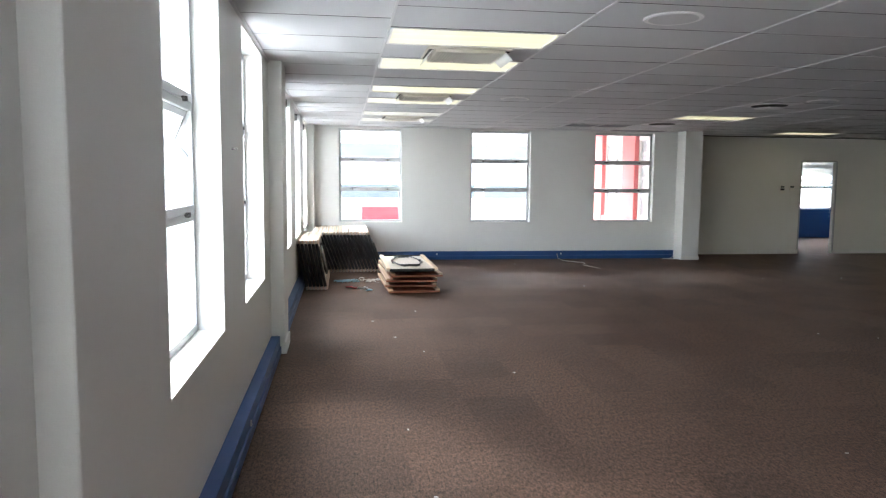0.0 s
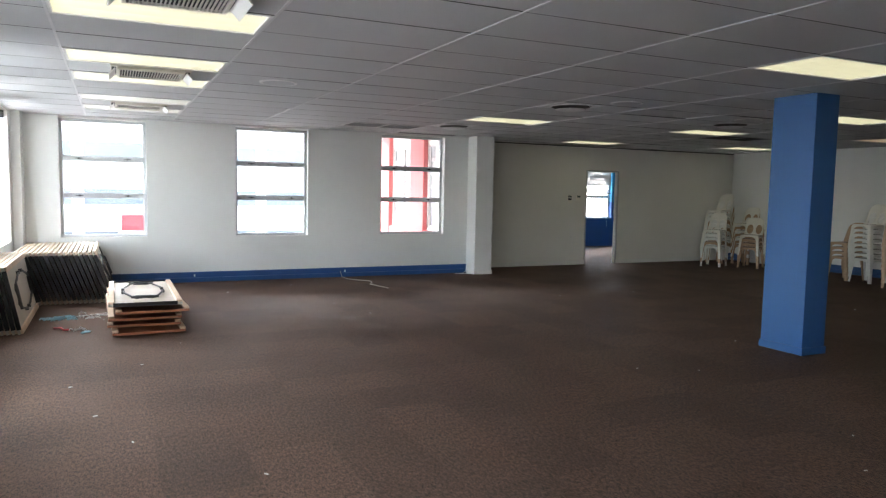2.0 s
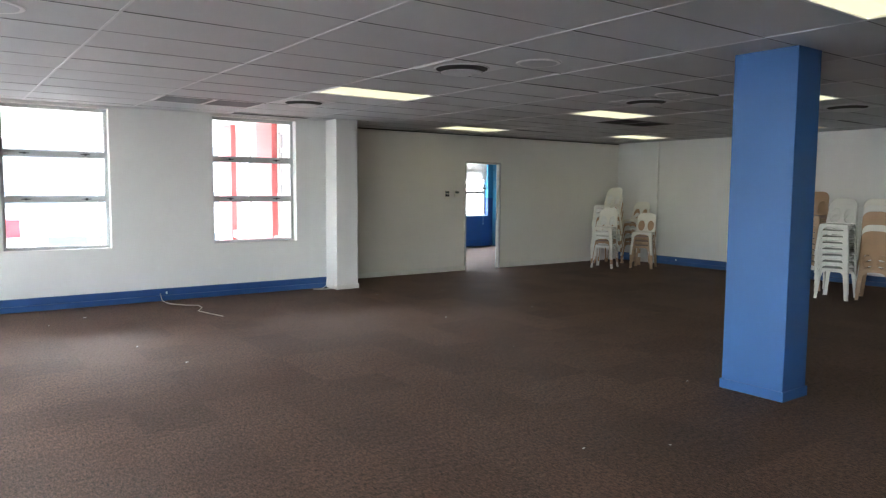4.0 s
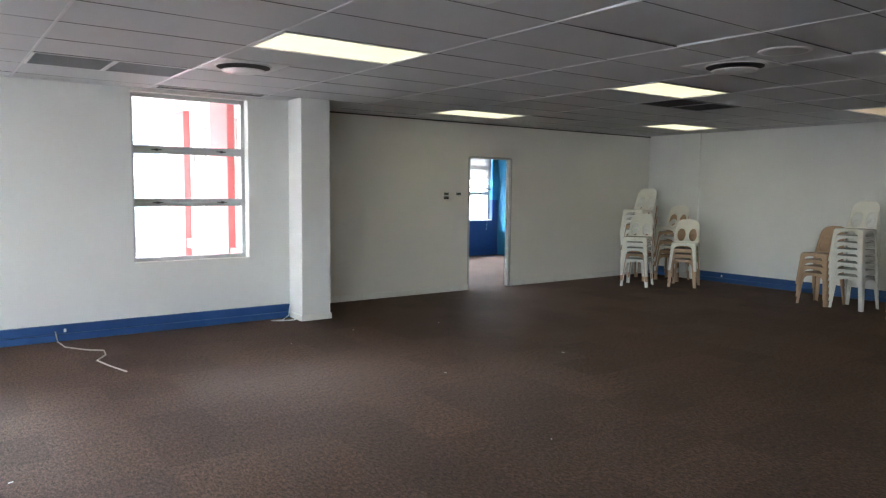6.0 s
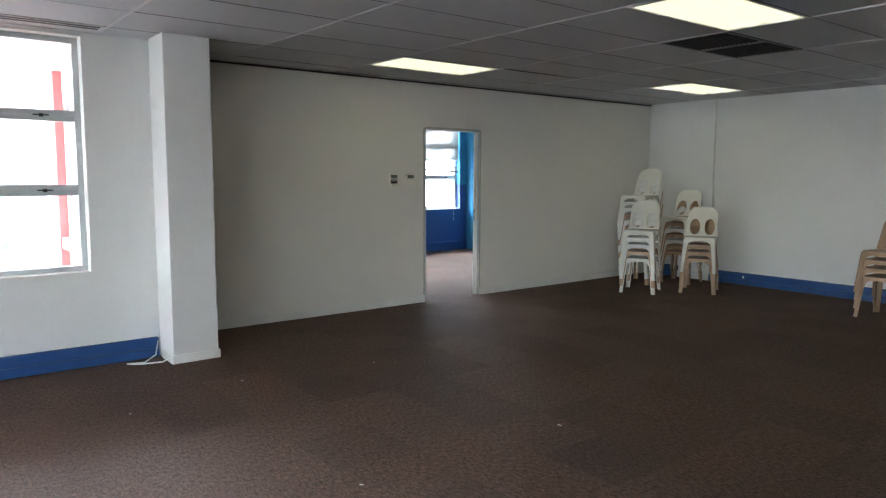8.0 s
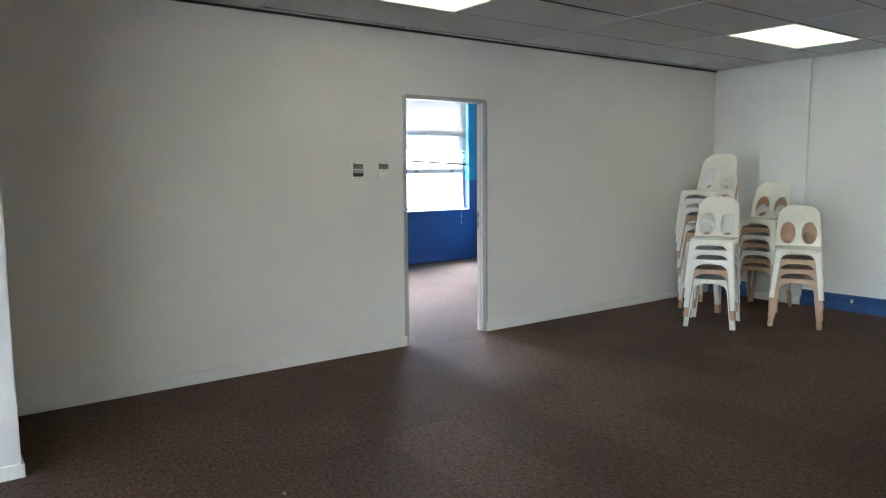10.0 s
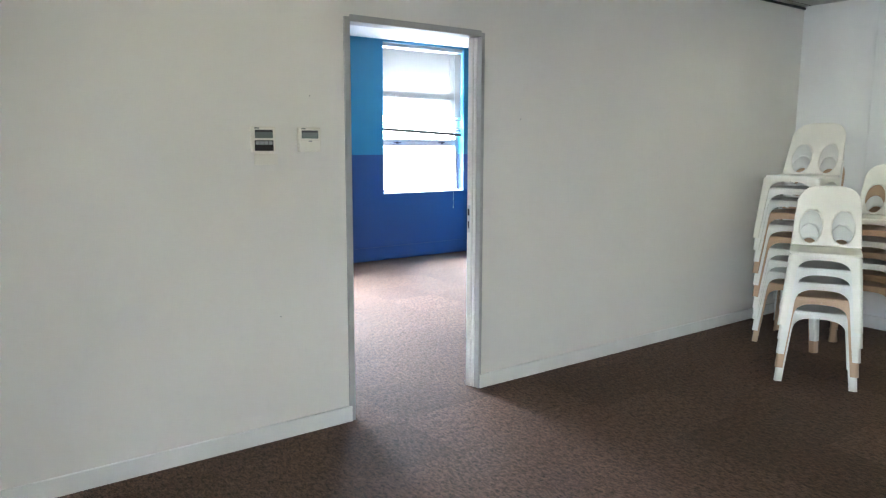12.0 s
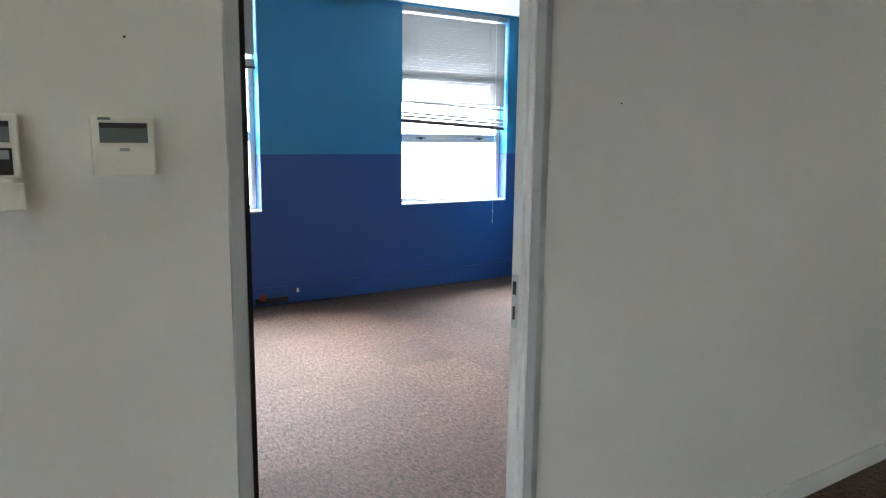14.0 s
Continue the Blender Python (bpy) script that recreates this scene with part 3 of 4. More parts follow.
for i, (a, b) in enumerate(room_windows):
    window(f"window_{i + 11}", "x", a, b, 0.84, 2.69, ROOM_Y + 0.13, 1, "grey aluminium window behind a venetian blind", "blue room windows", bars=(0.34, 0.67))
    structure("window_sill", box_bm(a, b, ROOM_Y - 0.004, ROOM_Y + 0.13, 0.83, 0.844), GLOSS_WHITE, "pale painted window sill", "sill")
for i, (a, b) in enumerate(side_windows):
    window(f"window_{i + 13}", "y", a, b, SILL, HEAD, ROOM_L - 0.2, -1, "white framed outer window with several bars", "wing windows", bars=(0.34, 0.5, 0.66, 0.82), latches=False, glazing=PALE_PANE)
    mull = thing("window_mullion", "white painted upright bar in the outer window", "mullion", pose(ROOM_L - 0.265, (a + b) / 2, SILL), kind="structure")
    part("bar", box_bm(-0.006, 0.05, -0.035, 0.035, 0.046, HEAD - SILL - 0.046, bevel=0.004), GLOSS_WHITE, mull)


# ---- doorway ----
door = thing("door_1", "grey metal door frame of the open doorway", "door frame", pose(10.18, PART_Y, 0), kind="structure")
W, Hh = 0.87, 2.07
part("left_jamb", box_bm(-0.012, 0.022, -0.010, 0.088, 0, Hh, bevel=0.003), STEEL, door)
# black strip stands in for the dark edge of the open leaf, not built
part("seal", box_bm(0.0225, 0.05, 0.045, 0.092, 0.008, Hh - 0.024), BLACK, door, "black strip standing for the open door leaf's dark edge")
part("frame_face", box_bm(W - 0.012, W + 0.012, -0.010, 0.0298, 0, Hh, bevel=0.003), STEEL, door)
right = box_bm(W - 0.018, W + 0.012, 0.030, 0.048, 0, Hh - 0.022, bevel=0.002)
merge(right, box_bm(W - 0.030, W + 0.012, 0.048, 0.088, 0, Hh - 0.022, bevel=0.003))
jamb = part("right_jamb", right, GLOSS_WHITE, door)
part("head", box_bm(0.022, W - 0.012, -0.010, 0.088, Hh - 0.022, Hh + 0.012, bevel=0.003), STEEL, door)
plate = part("strike_plate", box_bm(W - 0.0335, W - 0.0305, 0.054, 0.080, 0.94, 1.10, bevel=0.001), ALU, jamb, "steel strike plate with two dark slots")
part("slot", box_bm(W - 0.0355, W - 0.0337, 0.063, 0.072, 0.965, 1.005), BLACK, jamb)
part("slot", box_bm(W - 0.0355, W - 0.0337, 0.060, 0.074, 1.04, 1.08), BLACK, jamb)


# ---- wall controls ----
def controller(x, opened):
    m = pose(x, PART_Y, 1.53)
    c = thing("air_conditioning_controller", "white wall controller with its flap open" if opened else "white wall controller with a grey display", "thermostat", m)
    part("body", box_bm(0, 0.115, -0.026, 0, -0.116, 0, bevel=0.005), IVORY, c)
    part("display", box_bm(0.014, 0.1, -0.0285, -0.025, -0.052, -0.024), LCD, c)
    part("header", box_bm(0.014, 0.1, -0.0278, -0.025, -0.024, -0.014), DARK, c)
    part("logo_bar", box_bm(0.012, 0.034, -0.0278, -0.025, -0.009, -0.004), LCD, c)
    if opened:
        part("key_panel", box_bm(0.012, 0.102, -0.0275, -0.025, -0.11, -0.062), BLACK, c)
        for i in range(4):
            part("key", box_bm(0.016 + 0.021 * i, 0.034 + 0.021 * i, -0.030, -0.027, -0.082, -0.066, bevel=0.001), PAPER, c)
        part("flap", box_bm(0.002, 0.116, -0.046, -0.036, -0.174, -0.124, bevel=0.003), IVORY, c)
        part("hinge", box_bm(0.012, 0.1, -0.04, -0.02, -0.126, -0.116), IVORY, c)
    else:
        part("flap", box_bm(0.004, 0.111, -0.030, -0.0255, -0.115, -0.06, bevel=0.002), IVORY, c)
        part("notch", box_bm(0.048, 0.066, -0.0312, -0.029, -0.068, -0.062), PAPER, c)


controller(9.676, True)
controller(9.908, False)

for x, z in ((9.80, 0.62), (11.35, 1.60), (9.98, 1.68)):
    nail = box_bm(-0.002, 0.002, -0.003, 0.0, -0.002, 0.002)
    tagged(part("wall_screw", nail, DARK, m=pose(x, PART_Y, z)), "tiny dark screw in the cream wall", "screw", "wall screws")
hook = cyl_bm(0.008, 0.006, 0, 0.03, 10, pose(LEFT, 4.35, 1.75, 0, 90, 0))
tagged(part("wall_hook", hook, CHROME), "small metal hook in the white wall", "hook")

# ---- blue column ----
col = thing("column", "square blue painted column standing on the carpet", "column", pose(6.92, 6.57, 0), kind="structure")
part("shaft", box_bm(0, 0.33, 0, 0.50, 0.0, CEIL, bevel=0.006), BLUE_COL, col)
part("plinth", box_bm(-0.012, 0.342, -0.012, 0.512, 0, 0.075, bevel=0.004), BLUE_COL, col)


# ---- stacking chairs ----
def chair_back_bm():
    """A curved shell with two tall oval holes and rounded shoulders."""
    bm = bmesh.new()
    nu, nv = 40, 28
    grid = {}
    h0, h1 = 0.0, 0.375

    def half(v):
        z = v * (h1 - h0)
        base = 0.200 - 0.022 * v
        top = h1 - z
        return base if top > 0.11 else base - 0.11 + math.sqrt(max(0.0, 0.11 ** 2 - (0.11 - top) ** 2))

    def place(i, j, back):
        u, v = -1 + 2 * i / nu, j / nv
        x = u * half(v)
        z = v * h1
        y = 0.13 * v + 0.045 * (1 - (x / 0.2) ** 2) * (0.4 + 0.6 * v) + (0.006 if back else 0)
        return Vector((x, y, z))

    def inside(p):
        for s in (-1, 1):
            dx, dz = (p.x - s * 0.092) / 0.064, (p.z - 0.116) / 0.102
            if dx * dx + dz * dz < 1:
                return s
        return 0

    def hole(i, j):
        return inside((place(i, j, 0) + place(i + 1, j + 1, 0)) / 2)

    for i in range(nu + 1):
        for j in range(nv + 1):
            touch = [hole(a, b) for a in (i - 1, i) for b in (j - 1, j) if 0 <= a < nu and 0 <= b < nv]
            for k in (0, 1):
                p = place(i, j, k)
                if any(touch) and not all(touch):
                    # rim points slide onto the oval
                    s = max(touch, key=abs)
                    q = math.hypot((p.x - s * 0.092) / 0.064, (p.z - 0.116) / 0.102)
                    p.x, p.z = s * 0.092 + (p.x - s * 0.092) / q, 0.116 + (p.z - 0.116) / q
                grid[i, j, k] = bm.verts.new(p)
    keep = {(i, j) for i in range(nu) for j in range(nv) if not hole(i, j)}
    for i, j in keep:
        bm.faces.new((grid[i, j, 0], grid[i + 1, j, 0], grid[i + 1, j + 1, 0], grid[i, j + 1, 0])).smooth = True
        bm.faces.new((grid[i, j, 1], grid[i, j + 1, 1], grid[i + 1, j + 1, 1], grid[i + 1, j, 1])).smooth = True
        for di, dj, a, b in ((-1, 0, (0, 0), (0, 1)), (1, 0, (1, 1), (1, 0)), (0, -1, (1, 0), (0, 0)), (0, 1, (0, 1), (1, 1))):
            if (i + di, j + dj) not in keep:
                p, q = (i + a[0], j + a[1]), (i + b[0], j + b[1])
                bm.faces.new((grid[*p, 0], grid[*q, 0], grid[*q, 1], grid[*p, 1]))
    loose = [v for v in bm.verts if not v.link_faces]
    bmesh.ops.delete(bm, geom=loose, context="VERTS")
    bmesh.ops.dissolve_degenerate(bm, dist=0.0004, edges=bm.edges)
    return bm


def leg_bm(sx, sy):
    """A splayed leg of rounded angle section whose two flanges widen into the arch under the seat."""
    bm = bmesh.new()
    rows = []
    t, r = 0.007, 0.016
    for z in (0.0, 0.10, 0.20, 0.32, 0.345, 0.365, 0.38, 0.391, 0.399, 0.405, 0.4085, 0.41, 0.436):
        g = 1 - z / 0.436
        cx, cy = 0.192 + 0.036 * g, 0.197 + 0.040 * g
        arch = max(0.0, min(1.0, (z - 0.32) / 0.090))
        w = 0.046 + 0.012 * (1 - g) + (cx - 0.058) * (1 - (1 - arch ** 3) ** (1 / 3))
        wx, wy = min(w, cx), min(w + 0.005, cy)
        ring = [(-wx, 0), (-r, 0), (-0.3 * r, -0.3 * r), (0, -r), (0, -wy), (-t, -wy), (-t, -r - 0.2 * t), (-0.3 * r - t, -0.3 * r - t), (-r - 0.2 * t, -t), (-wx, -t)]
        rows.append([bm.verts.new((sx * (cx + x), sy * (cy + y), z)) for x, y in ring])
    n = len(rows[0])
    for a, b in zip(rows, rows[1:]):
        for k in range(n):
            bm.faces.new((a[k], a[(k + 1) % n], b[(k + 1) % n], b[k])).smooth = k in (1, 2, 6, 7)
    bm.faces.new(rows[0])
    bm.faces.new(rows[-1])
    return bm


def seat_bm():
    bm = box_bm(-0.194, 0.194, -0.199, 0.199, 0.432, 0.450)
    bmesh.ops.subdivide_edges(bm, edges=bm.edges, cuts=5, use_grid_fill=True)
    for v in bm.verts:
        if v.co.z > 0.44:
            v.co.z -= 0.012 * max(0, 1 - (v.co.x / 0.17) ** 2) * max(0, 1 - (v.co.y / 0.17) ** 2)
        k = max(0, abs(v.co.x) - 0.15) * max(0, abs(v.co.y) - 0.15)
        v.co.x -= math.copysign(k * 8, v.co.x)
        v.co.y -= math.copysign(k * 8, v.co.y)
    for f in bm.faces:
        f.smooth = True
    return bm


back_bm = chair_back_bm()
seat_b = seat_bm()
chair_meshes = {}
for tone, mat in (("white", PLASTIC_W), ("cream", PLASTIC_C), ("tan", PLASTIC_T)):
    chair_meshes[tone] = {
        "backrest": mesh_of("backrest", back_bm.copy(), mat), "seat": mesh_of("seat", seat_b.copy(), mat),
        **{f"leg{sx}{sy}": mesh_of("leg", leg_bm(sx, sy), mat) for sx in (-1, 1) for sy in (-1, 1)}}


def build_chair(tone, m, where):
    c = thing("stacking_chair", f"{tone} plastic stacking chair with oval holes, {where}", "chair", m, "stacked plastic chairs")
    for key, me in chair_meshes[tone].items():
        ob = new("leg" if key.startswith("leg") else key, me)
        ob.parent = c
        if key == "backrest":
            ob.matrix_basis = pose(0, 0.165, 0.45)
    return c


made = {}


def stack(x, y, facing, tones, where, step=0.092, lean=0.012):
    """A stack whose chairs face the given heading (degrees, 0 faces -y)."""
    for i, tone in enumerate({"w": "white", "c": "cream", "t": "tan"}[t] for t in tones):
        m = pose(x, y, 0, 0, 0, facing) @ pose(0, -lean * i + rnd.uniform(-0.004, 0.004), step * i, 0, 0, rnd.uniform(-1.2, 1.2))
        key = (tone, where)
        if key in made:
            copy_thing(made[key], m)
        else:
            made[key] = build_chair(tone, m, where)


corner, side = "stacked near the corner", "stacked along the white wall"
stack(12.94, 13.57, -64, "wtwwc", corner)
stack(13.55, 13.09, -64, "tttc", corner)
stack(13.63, 14.06, -82, "twwwtwtwwc", corner, step=0.088)
stack(14.09, 13.72, -80, "ttwtwtc", corner, step=0.082)
stack(13.60, 10.87, -95, "tttt", side)
stack(13.62, 10.43, -92, "wwwwwwwc", side)
stack(13.32, 9.62, -80, "ttttttttt", side)
stack(12.63, 8.88, -80, "wwwwwwww", side)
stack(12.95, 8.47, 106, "tttwttwc", side)
stack(13.88, 8.30, -90, "ttttttwww", side)


# ---- folding tables ----
def table_meshes():
    L, D, T = 0.72, 1.80, 0.024
    top = box_bm(-T / 2, T / 2, -D / 2, D / 2, 0, L, bevel=0.003)
    battens = [box_bm(T / 2, T / 2 + 0.026, -D / 2 + 0.02, D / 2 - 0.02, a, b, bevel=0.006) for a, b in ((0.0, 0.06), (L - 0.06, L))]
    # black end strips stand for the shade between and under the folded boards
    edges = [box_bm(-T / 2 - 0.001, T / 2 + 0.018, a, b, 0.05, L - 0.045, bevel=0.004) for a, b in ((-D / 2 - 0.008, -D / 2), (D / 2, D / 2 + 0.008))]
    o = T / 2 + 0.022
    legs = [tube_bm([(o, s * 0.10, 0.15), (o, s * 0.22, 0.165), (o, s * 0.56, 0.24), (o, s * 0.62, 0.28), (o, s * 0.62, 0.44), (o, s * 0.56, 0.48), (o, s * 0.22, 0.555), (o, s * 0.10, 0.57)], 0.012) for s in (-1, 1)]
    braces = [tube_bm([(o + 0.012, s * 0.62, 0.22), (o + 0.012, s * 0.62, 0.50)], 0.015) for s in (-1, 1)]
    braces += [tube_bm([(o + 0.004, s * 0.50, 0.27), (o + 0.004, s * 0.50, 0.45)], 0.009) for s in (-1, 1)]
    braces += [box_bm(T / 2, o + 0.012, s * 0.11 - 0.03, s * 0.11 + 0.03, z - 0.018, z + 0.018, bevel=0.004) for s in (-1, 1) for z in (0.15, 0.57)]
    return (mesh_of("tabletop", top, BOARD), [mesh_of("batten", b, WOOD) for b in battens], [mesh_of("edge_band", b, BLACK) for b in edges],
            [mesh_of("folding_leg", b, DARK) for b in legs], [mesh_of("brace", b, DARK) for b in braces])


T_TOP, T_RIM, T_END_SHADE, T_LEGS, T_BRACES = table_meshes()


T_TOP_RED = T_TOP.copy()
T_TOP_RED.materials[0] = RED_WOOD
T_LIP = {me.name: me.copy() for me in T_END_SHADE}
for me in T_LIP.values():
    me.materials[0] = RED_WOOD
    for v in me.vertices:
        v.co.x = min(v.co.x, 0.012)


def folding_table(m, label):
    t = thing("folding_table", label, "folding table", m, "folded tables")
    for me in (T_TOP, *T_RIM, *T_END_SHADE, *T_LEGS, *T_BRACES):
        ob = new(me.name.split(".")[0], me)
        ob.parent = t
    return t


up = "folded wooden table leaning upright, its shaded end drawn in black"
lead = None
for i in range(17):
    m = pose(-0.22 + 0.0575 * i, 13.03, 0.004, 0, -20, 0)
    lead = copy_thing(lead, m) if lead else folding_table(m, up)
for i in range(6):
    copy_thing(lead, pose(-0.46 + 0.052 * i, 11.08, 0.004, 0, -11, 0))
flat = "folded wooden table lying flat in a low pile"
for i, (dx, dy, tz) in enumerate(((0.0, 0.0, 2), (0.03, 0.03, -3), (-0.02, 0.02, 1), (0.02, -0.01, 3), (0.0, 0.0, 0))):
    t = copy_thing(lead, pose(1.36 + dx, 10.65 + dy, 0.03 + 0.074 * i, 0, -90, tz))
    if i < 4:
        for c in t.children:
            if c.name.startswith("tabletop"):
                c.data = T_TOP_RED
            elif c.name.startswith("edge_band"):
                c.data = T_LIP[c.data.name]
    t["label"] = flat


# ---- litter and cables ----
def scrap(name, x, y, size, mat, label, seed, flatness=0.25):
    r = random.Random(seed)
    bm = bmesh.new()
    bmesh.ops.create_icosphere(bm, subdivisions=3, radius=size)
    for v in bm.verts:
        k = 1 + 0.9 * (noise.noise(v.co * (5 / size * 0.3) + Vector((seed, 0, 0))))
        v.co = Vector((v.co.x * k, v.co.y * k * 0.7, max(0, v.co.z * k * flatness + size * flatness * 0.6)))
    part_ob = part(name, bm, mat, m=pose(x, y, 0.001, 0, 0, r.uniform(0, 360)))
    tagged(part_ob, label, "litter")


def shreds(name, x, y, spread, count, mat, label, seed):
    """A loose tangle of thin curled strips."""
    r = random.Random(seed)
    bm = bmesh.new()
    for _ in range(count):
        px, py, a = r.gauss(0, spread), r.gauss(0, spread * 0.6), r.uniform(0, math.pi)
        ln, h = r.uniform(0.02, 0.06), r.uniform(0.004, 0.03)
        dx, dy, w = math.cos(a) * ln, math.sin(a) * ln, r.uniform(0.003, 0.008)
        bar = tube_bm([(px - dx, py - dy, 0.004), (px - dx * 0.3, py - dy * 0.2, h), (px + dx * 0.4, py + dy * 0.2, h * 0.8), (px + dx, py + dy, 0.004)], w, 4)
        merge(bm, bar)
    tagged(part(name, bm, mat, m=pose(x, y, 0.001)), label, "litter", kind="stuff")


shreds("plastic_film", 0.10, 11.05, 0.085, 60, TRASH_B, "shredded pale blue plastic film on the carpet", 3)
shreds("paper_scrap", 0.52, 11.10, 0.11, 34, TRASH_W, "torn white paper shreds lying on the carpet", 11)
scrap("plastic_wrapper", 0.42, 10.10, 0.05, TRASH_B, "small pale blue wrapper on the carpet", 5)
shreds("paper_scrap", 0.33, 10.28, 0.05, 7, TRASH_W, "thin white strips lying beside a blue wrapper", 14)
tagged(part("plastic_strip", tube_bm([(0.10, 10.42, 0.01), (0.17, 10.36, 0.02), (0.2, 10.28, 0.012), (0.26, 10.26, 0.012)], 0.011), TRASH_R), "twisted red plastic strip on the carpet", "litter")
r2 = random.Random(9)
for i in range(46):
    x, y = r2.uniform(0.3, 11.5), r2.uniform(2.5, 13.2)
    s = r2.uniform(0.006, 0.016)
    bit = box_bm(-s, s, -s * 0.35, s * 0.35, 0, 0.004, bevel=0.001)
    tagged(part("lint_scrap", bit, TRASH_W, m=pose(x, y, 0.0005, 0, 0, r2.uniform(0, 180))), "tiny pale scrap lying on the carpet", "litter", "carpet litter")
tagged(part("loose_cable", tube_bm([(4.36, 13.90, 0.11), (4.37, 13.84, 0.02), (4.40, 13.60, 0.008), (4.55, 13.36, 0.008), (4.68, 13.24, 0.01), (4.66, 13.05, 0.008), (4.55, 12.85, 0.008), (4.60, 12.6, 0.008), (4.68, 12.3, 0.008)], 0.0065), CABLE), "loose pale cable running out over the carpet", "cable")
tagged(part("loose_cable", tube_bm([(6.86, 13.88, 0.15), (6.82, 13.82, 0.05), (6.72, 13.78, 0.008), (6.60, 13.82, 0.008), (6.68, 13.74, 0.01), (6.84, 13.70, 0.012), (6.88, 13.66, 0.05)], 0.006), GLOSS_WHITE), "tangled white cable beside the pilaster", "cable")


# ---- blue room ----
def venetian(a, b, drop_l, drop_r, label):
    y = ROOM_Y + 0.05
    v = thing("venetian_blind", label, "blind", pose(a, y, 2.665), "venetian blinds")
    w = b - a
    part("head_rail", box_bm(0.01, w - 0.01, -0.02, 0.02, -0.025, 0.018, bevel=0.003), GREY, v)
    n = 38
    mesh = mesh_of("slat", box_bm(0.012, w - 0.012, -0.0125, 0.0125, -0.0008, 0.0008), BLIND)
    for i in range(n):
        q = ((i + 1) / n)
        q = q * 0.90 if i < n - 3 else 0.90 + (i - (n - 4)) * 0.033
        zl, zr = -0.03 - q * drop_l, -0.03 - q * drop_r
        tilt = math.degrees(math.atan2(zr - zl, w)) if i > n - 5 else 0
        ob = new("slat", mesh)
        ob.parent = v
        ob.matrix_basis = pose(0, 0, zl if i > n - 5 else -0.03 - q * (drop_l + drop_r) / 2, 0, -tilt, 0) @ pose(0, 0, 0, -62)
    rail_tilt = math.degrees(math.atan2(drop_l - drop_r, w))
    part("bottom_rail", box_bm(0.008, w - 0.008, -0.014, 0.014, -0.012, 0.006, bevel=0.003), DARK, v, m=pose(0, 0, -0.045 - drop_l, 0, -rail_tilt, 0))
    for u in (0.17, 0.83):
        part("ladder_cord", box_bm(u * w - 0.002, u * w + 0.002, -0.016, -0.0145, -0.03 - min(drop_l, drop_r), 0), BLIND, v)
    part("pull_cord", tube_bm([(0.85 * w, -0.08, -0.02), (0.85 * w, -0.09, -1.0), (0.85 * w, -0.08, -2.05)], 0.0022, 6), BEAD, v)
    for z in (-1.95, -2.06):
        part("cord_bead", cyl_bm(0.007, 0.005, z, z + 0.03, 8, pose(0.85 * w, -0.08, 0)), GLOSS_WHITE, v)


venetian(*room_windows[1], 0.99, 1.05, "lowered white venetian blind with a sagging bottom rail")
venetian(*room_windows[0], 0.58, 0.58, "half-raised white venetian blind with a dark bottom rail")
outlet = thing("floor_outlet", "dark power outlet box with a cable on the skirting", "power outlet", pose(11.75, ROOM_Y - 0.03, 0.03))
part("box", box_bm(-0.12, 0.18, -0.03, 0.0, 0.0, 0.05, bevel=0.006), DARK, outlet)
part("plug", box_bm(-0.08, -0.03, -0.05, -0.02, 0.04, 0.09, bevel=0.004), TRASH_R, outlet)
tagged(part("socket_cover", box_bm(12.02, 12.04, ROOM_Y - 0.028, ROOM_Y - 0.02, 0.10, 0.135, bevel=0.002), GLOSS_WHITE), "tiny white cover on the blue skirting", "socket")
rl = thing("ceiling_light", "lit recessed ceiling light in the blue room", "ceiling light", pose(13.5, 18.05, ROOM_CEIL), "ceiling lights")
part("frame", box_bm(-0.61, 0.61, -0.3, 0.3, -0.004, -0.001), TEE, rl)
part("diffuser", box_bm(-0.59, 0.59, -0.28, 0.28, -0.010, -0.0045), LAMP, rl)

# ---- outside ----
structure("ground", box_bm(-600, 600, -600, 600, -3.9, -3.5), ASPHALT, "pale concrete paved street level", "ground")
structure("wall_lower_storey", box_bm(LEFT - THICK, RIGHT + THICK, REAR - THICK, ROOM_Y + THICK, -3.5, -0.3), PALE, "pale rendered lower storey", "wall")
wing = thing("facade_piers", "red painted piers on the pale wing facade", "facade", pose(ROOM_L - THICK, 0, 0), kind="structure")
for y0, y1 in ((18.36, 19.26), (16.21, 17.11), (14.89, 15.20)):
    part("pier", box_bm(-0.11, 0, y0 + 0.06, y1 - 0.06, -3.5, 2.85, bevel=0.01), RED, wing)
part("cornice", box_bm(-0.22, 0, 14.95, 19.30, 2.85, 3.0, bevel=0.01), PALE, wing)
part("sill_band", box_bm(-0.09, 0, 14.95, 19.20, 0.52, 0.68, bevel=0.01), RED, wing)


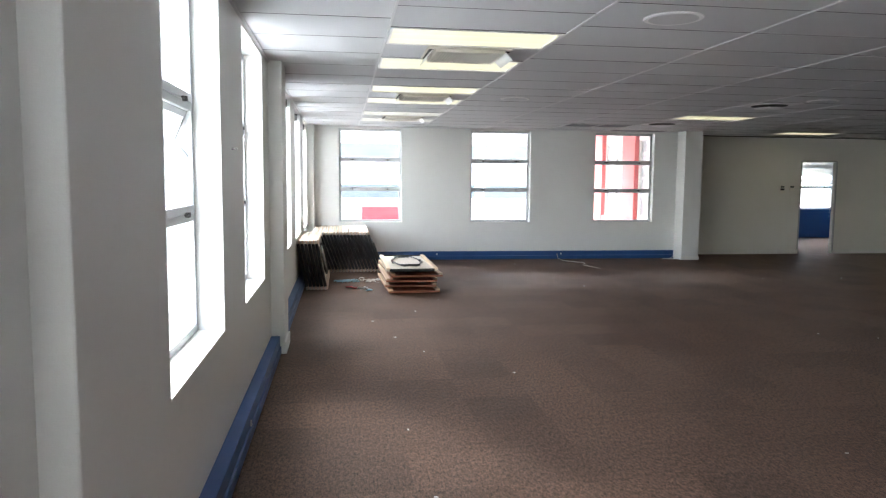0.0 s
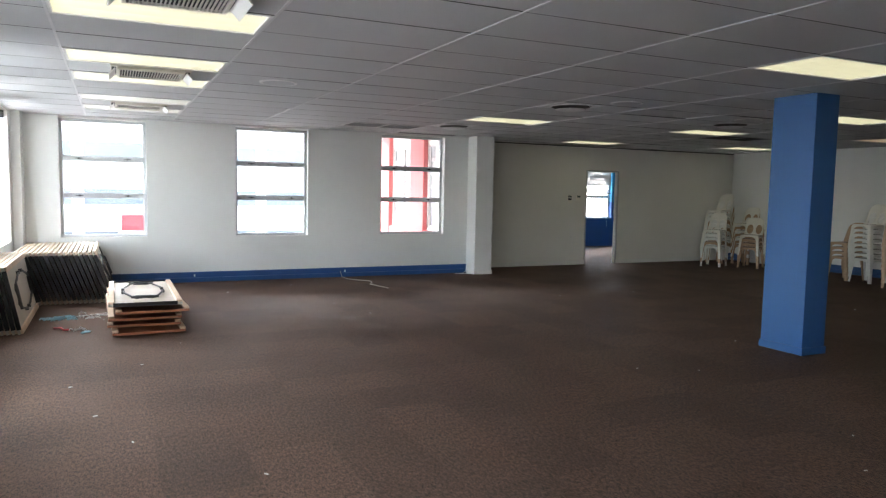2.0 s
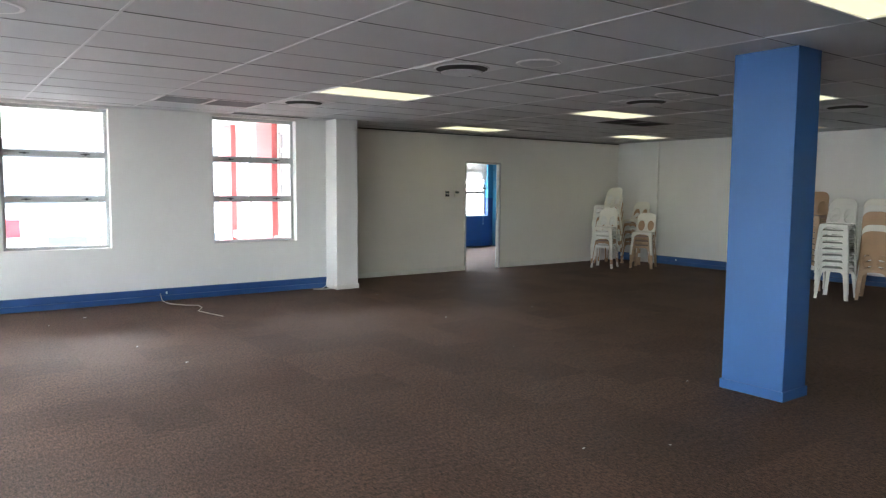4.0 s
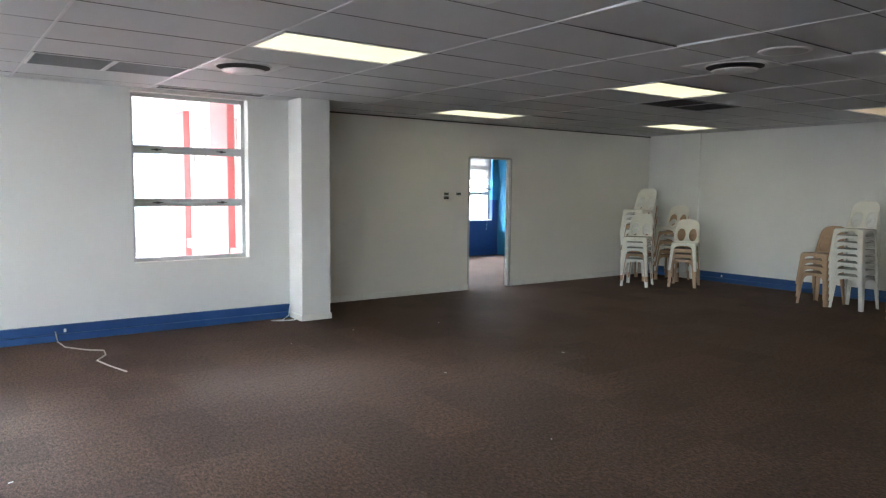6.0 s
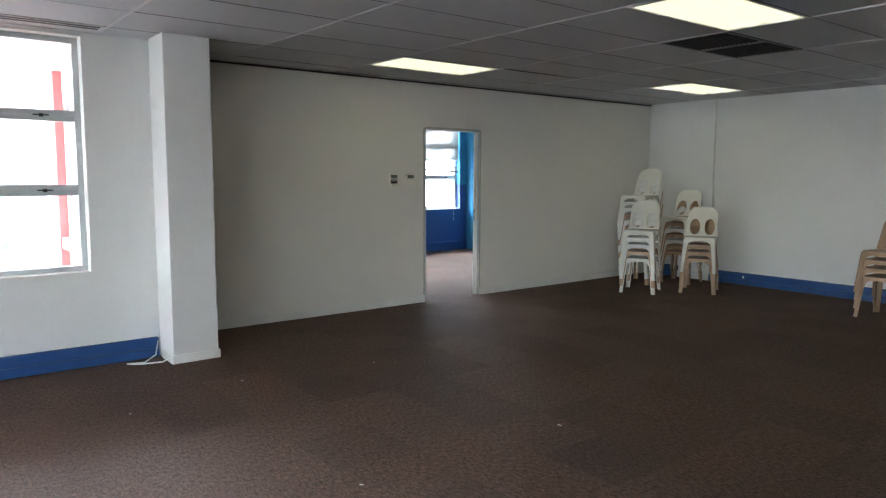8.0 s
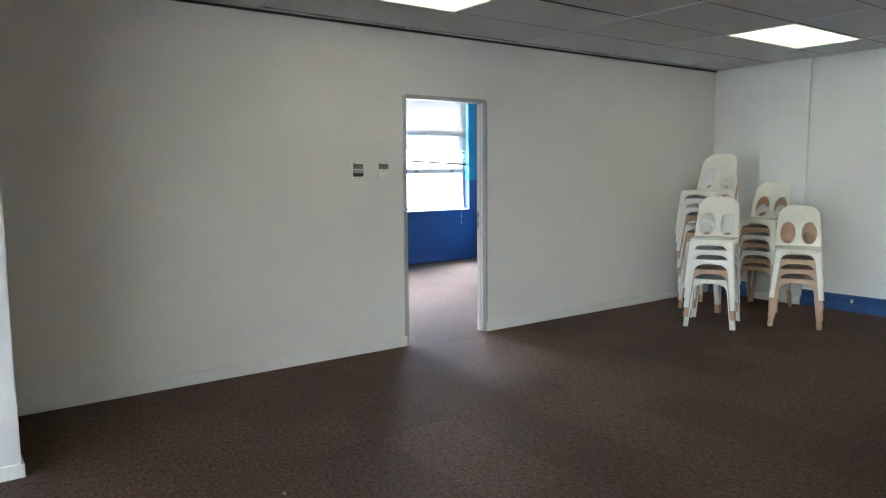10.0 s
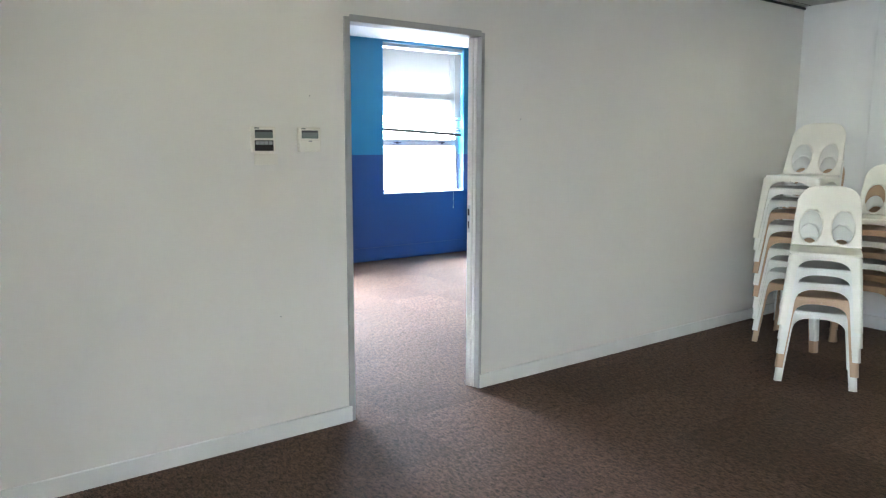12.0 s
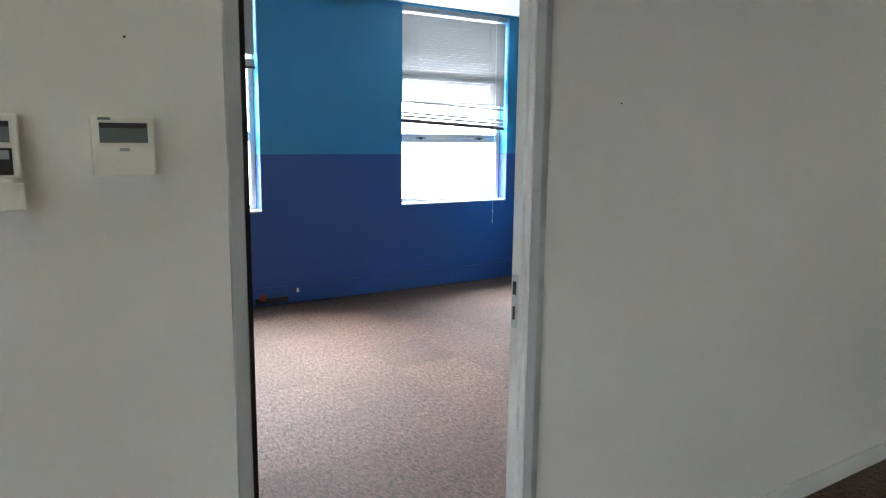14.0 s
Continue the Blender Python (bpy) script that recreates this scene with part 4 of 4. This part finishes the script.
def far_building(name, x0, x1, y0, y1, top, label, rows, cols, wall, face="south", win=(1.6, 1.3), bottom=-3.5):
    b = thing(name, label, "building", pose((x0 + x1) / 2, (y0 + y1) / 2, bottom))
    hx, hy = (x1 - x0) / 2, (y1 - y0) / 2
    part("wall", box_bm(-hx, hx, -hy, hy, 0, top - bottom), wall, b)
    part("roof", box_bm(-hx - 0.2, hx + 0.2, -hy - 0.2, hy + 0.2, top - bottom, top - bottom + 0.3), PALE, b)
    for z in rows:
        for i in range(cols):
            c = -hx + (2 * hx) * (i + 0.5) / cols
            w = part("window", box_bm(c - win[0] / 2 - 0.08, c + win[0] / 2 + 0.08, -hy - 0.05, -hy - 0.002, z - bottom - 0.08, z - bottom + win[1] + 0.08), GLOSS_WHITE, b)
            part("pane", box_bm(c - win[0] / 2, c + win[0] / 2, -hy - 0.07, -hy - 0.052, z - bottom, z - bottom + win[1]), FAR_GLASS, w)


far_building("office_building", -6.0, 24.0, 46.0, 58.0, 9.0, "pale office block with bluish strip windows", (-2.0, 0.4, 3.0, 6.0), 6, FAR_WALL, win=(4.4, 0.9))
far_building("shop_building", 1.0, 6.0, 39.0, 44.0, -0.5, "low white shop building across the road", (-2.6,), 2, FAR_WALL, win=(1.4, 1.2))
fascia = thing("roof_fascia", "red fascia band on the low shop roof", "fascia", pose(3.05, 38.68, -0.62))
part("panel", box_bm(-1.95, 0.0, -0.1, 0.0, 0.0, 0.75), SIGN_RED, fascia)
part("panel", box_bm(0.0, 1.9, -0.05, 0.05, 0.0, 0.75), SIGN_RED, fascia)
far_building("apartment_building", -40.0, -9.6, 36.0, 50.0, 11.0, "white rendered building with small windows across the street", (-2.4, 2.2, 5.6, 8.4), 9, FAR_WALL, win=(1.5, 1.1))


def car(x, y, rz):
    c = thing("car", "dark parked car with red tail lights on the street", "car", pose(x, y, -3.5, 0, 0, rz))
    body = box_bm(-0.88, 0.88, -2.1, 2.1, 0.28, 0.85, bevel=0.12)
    part("body", body, CAR_PAINT, c)
    cab = box_bm(-0.78, 0.78, -1.7, 0.9, 0.85, 1.42, bevel=0.1)
    for v in cab.verts:
        if v.co.z > 1.1:
            v.co.x *= 0.84
            v.co.y = -0.4 + (v.co.y + 0.4) * 0.78
    part("cabin", cab, FAR_GLASS, c)
    for sx in (-1, 1):
        part("tail_light", box_bm(sx * 0.7 - 0.12, sx * 0.7 + 0.12, -2.13, -2.08, 0.6, 0.76, bevel=0.01), TAIL, c)
        for sy in (-1.3, 1.3):
            part("wheel", cyl_bm(0.31, 0.31, -0.1, 0.1, 24, pose(sx * 0.8, sy, 0.31, 0, 90, 0)), RUBBER, c)


car(-7.7, 27.5, 8)
car(-11.0, 30.0, 4)


# ---- carpet tiles, last ----
S = 0.5
tile_me = mesh_of("carpet_tile", box_bm(0.0002, S - 0.0002, 0.0002, S - 0.0002, -0.006, 0.0, bevel=0.0), CARPET)
floor_ob = bpy.data.objects["floor"]
rest = bmesh.new()
near = 0
nx, ny = math.ceil((RIGHT - LEFT) / S), math.ceil((ROOM_Y - REAR) / S)
for i in range(nx):
    for j in range(ny):
        x, y = LEFT + i * S, REAR + j * S
        full = x + S <= RIGHT and y + S <= ROOM_Y
        lane = abs((x + 0.25) - (0.9 + 0.68 * (y - 1.0))) < 2.4 and 1.5 < y < 14.2
        if full and lane and near < 300:
            ob = new("carpet_tile", tile_me)
            ob.parent = floor_ob
            ob.matrix_basis = pose(x, y, rnd.uniform(0, 0.0003))
            near += 1
        else:
            slab(rest, x + 0.0002, min(x + S, RIGHT) - 0.0002, y + 0.0002, min(y + S, ROOM_Y) - 0.0002, -0.006, 0.006, (0, 0, 0, 0))
tagged(part("carpet_field", rest, CARPET_REST, floor_ob), "brown ribbed carpet tiles further off", kind="stuff")
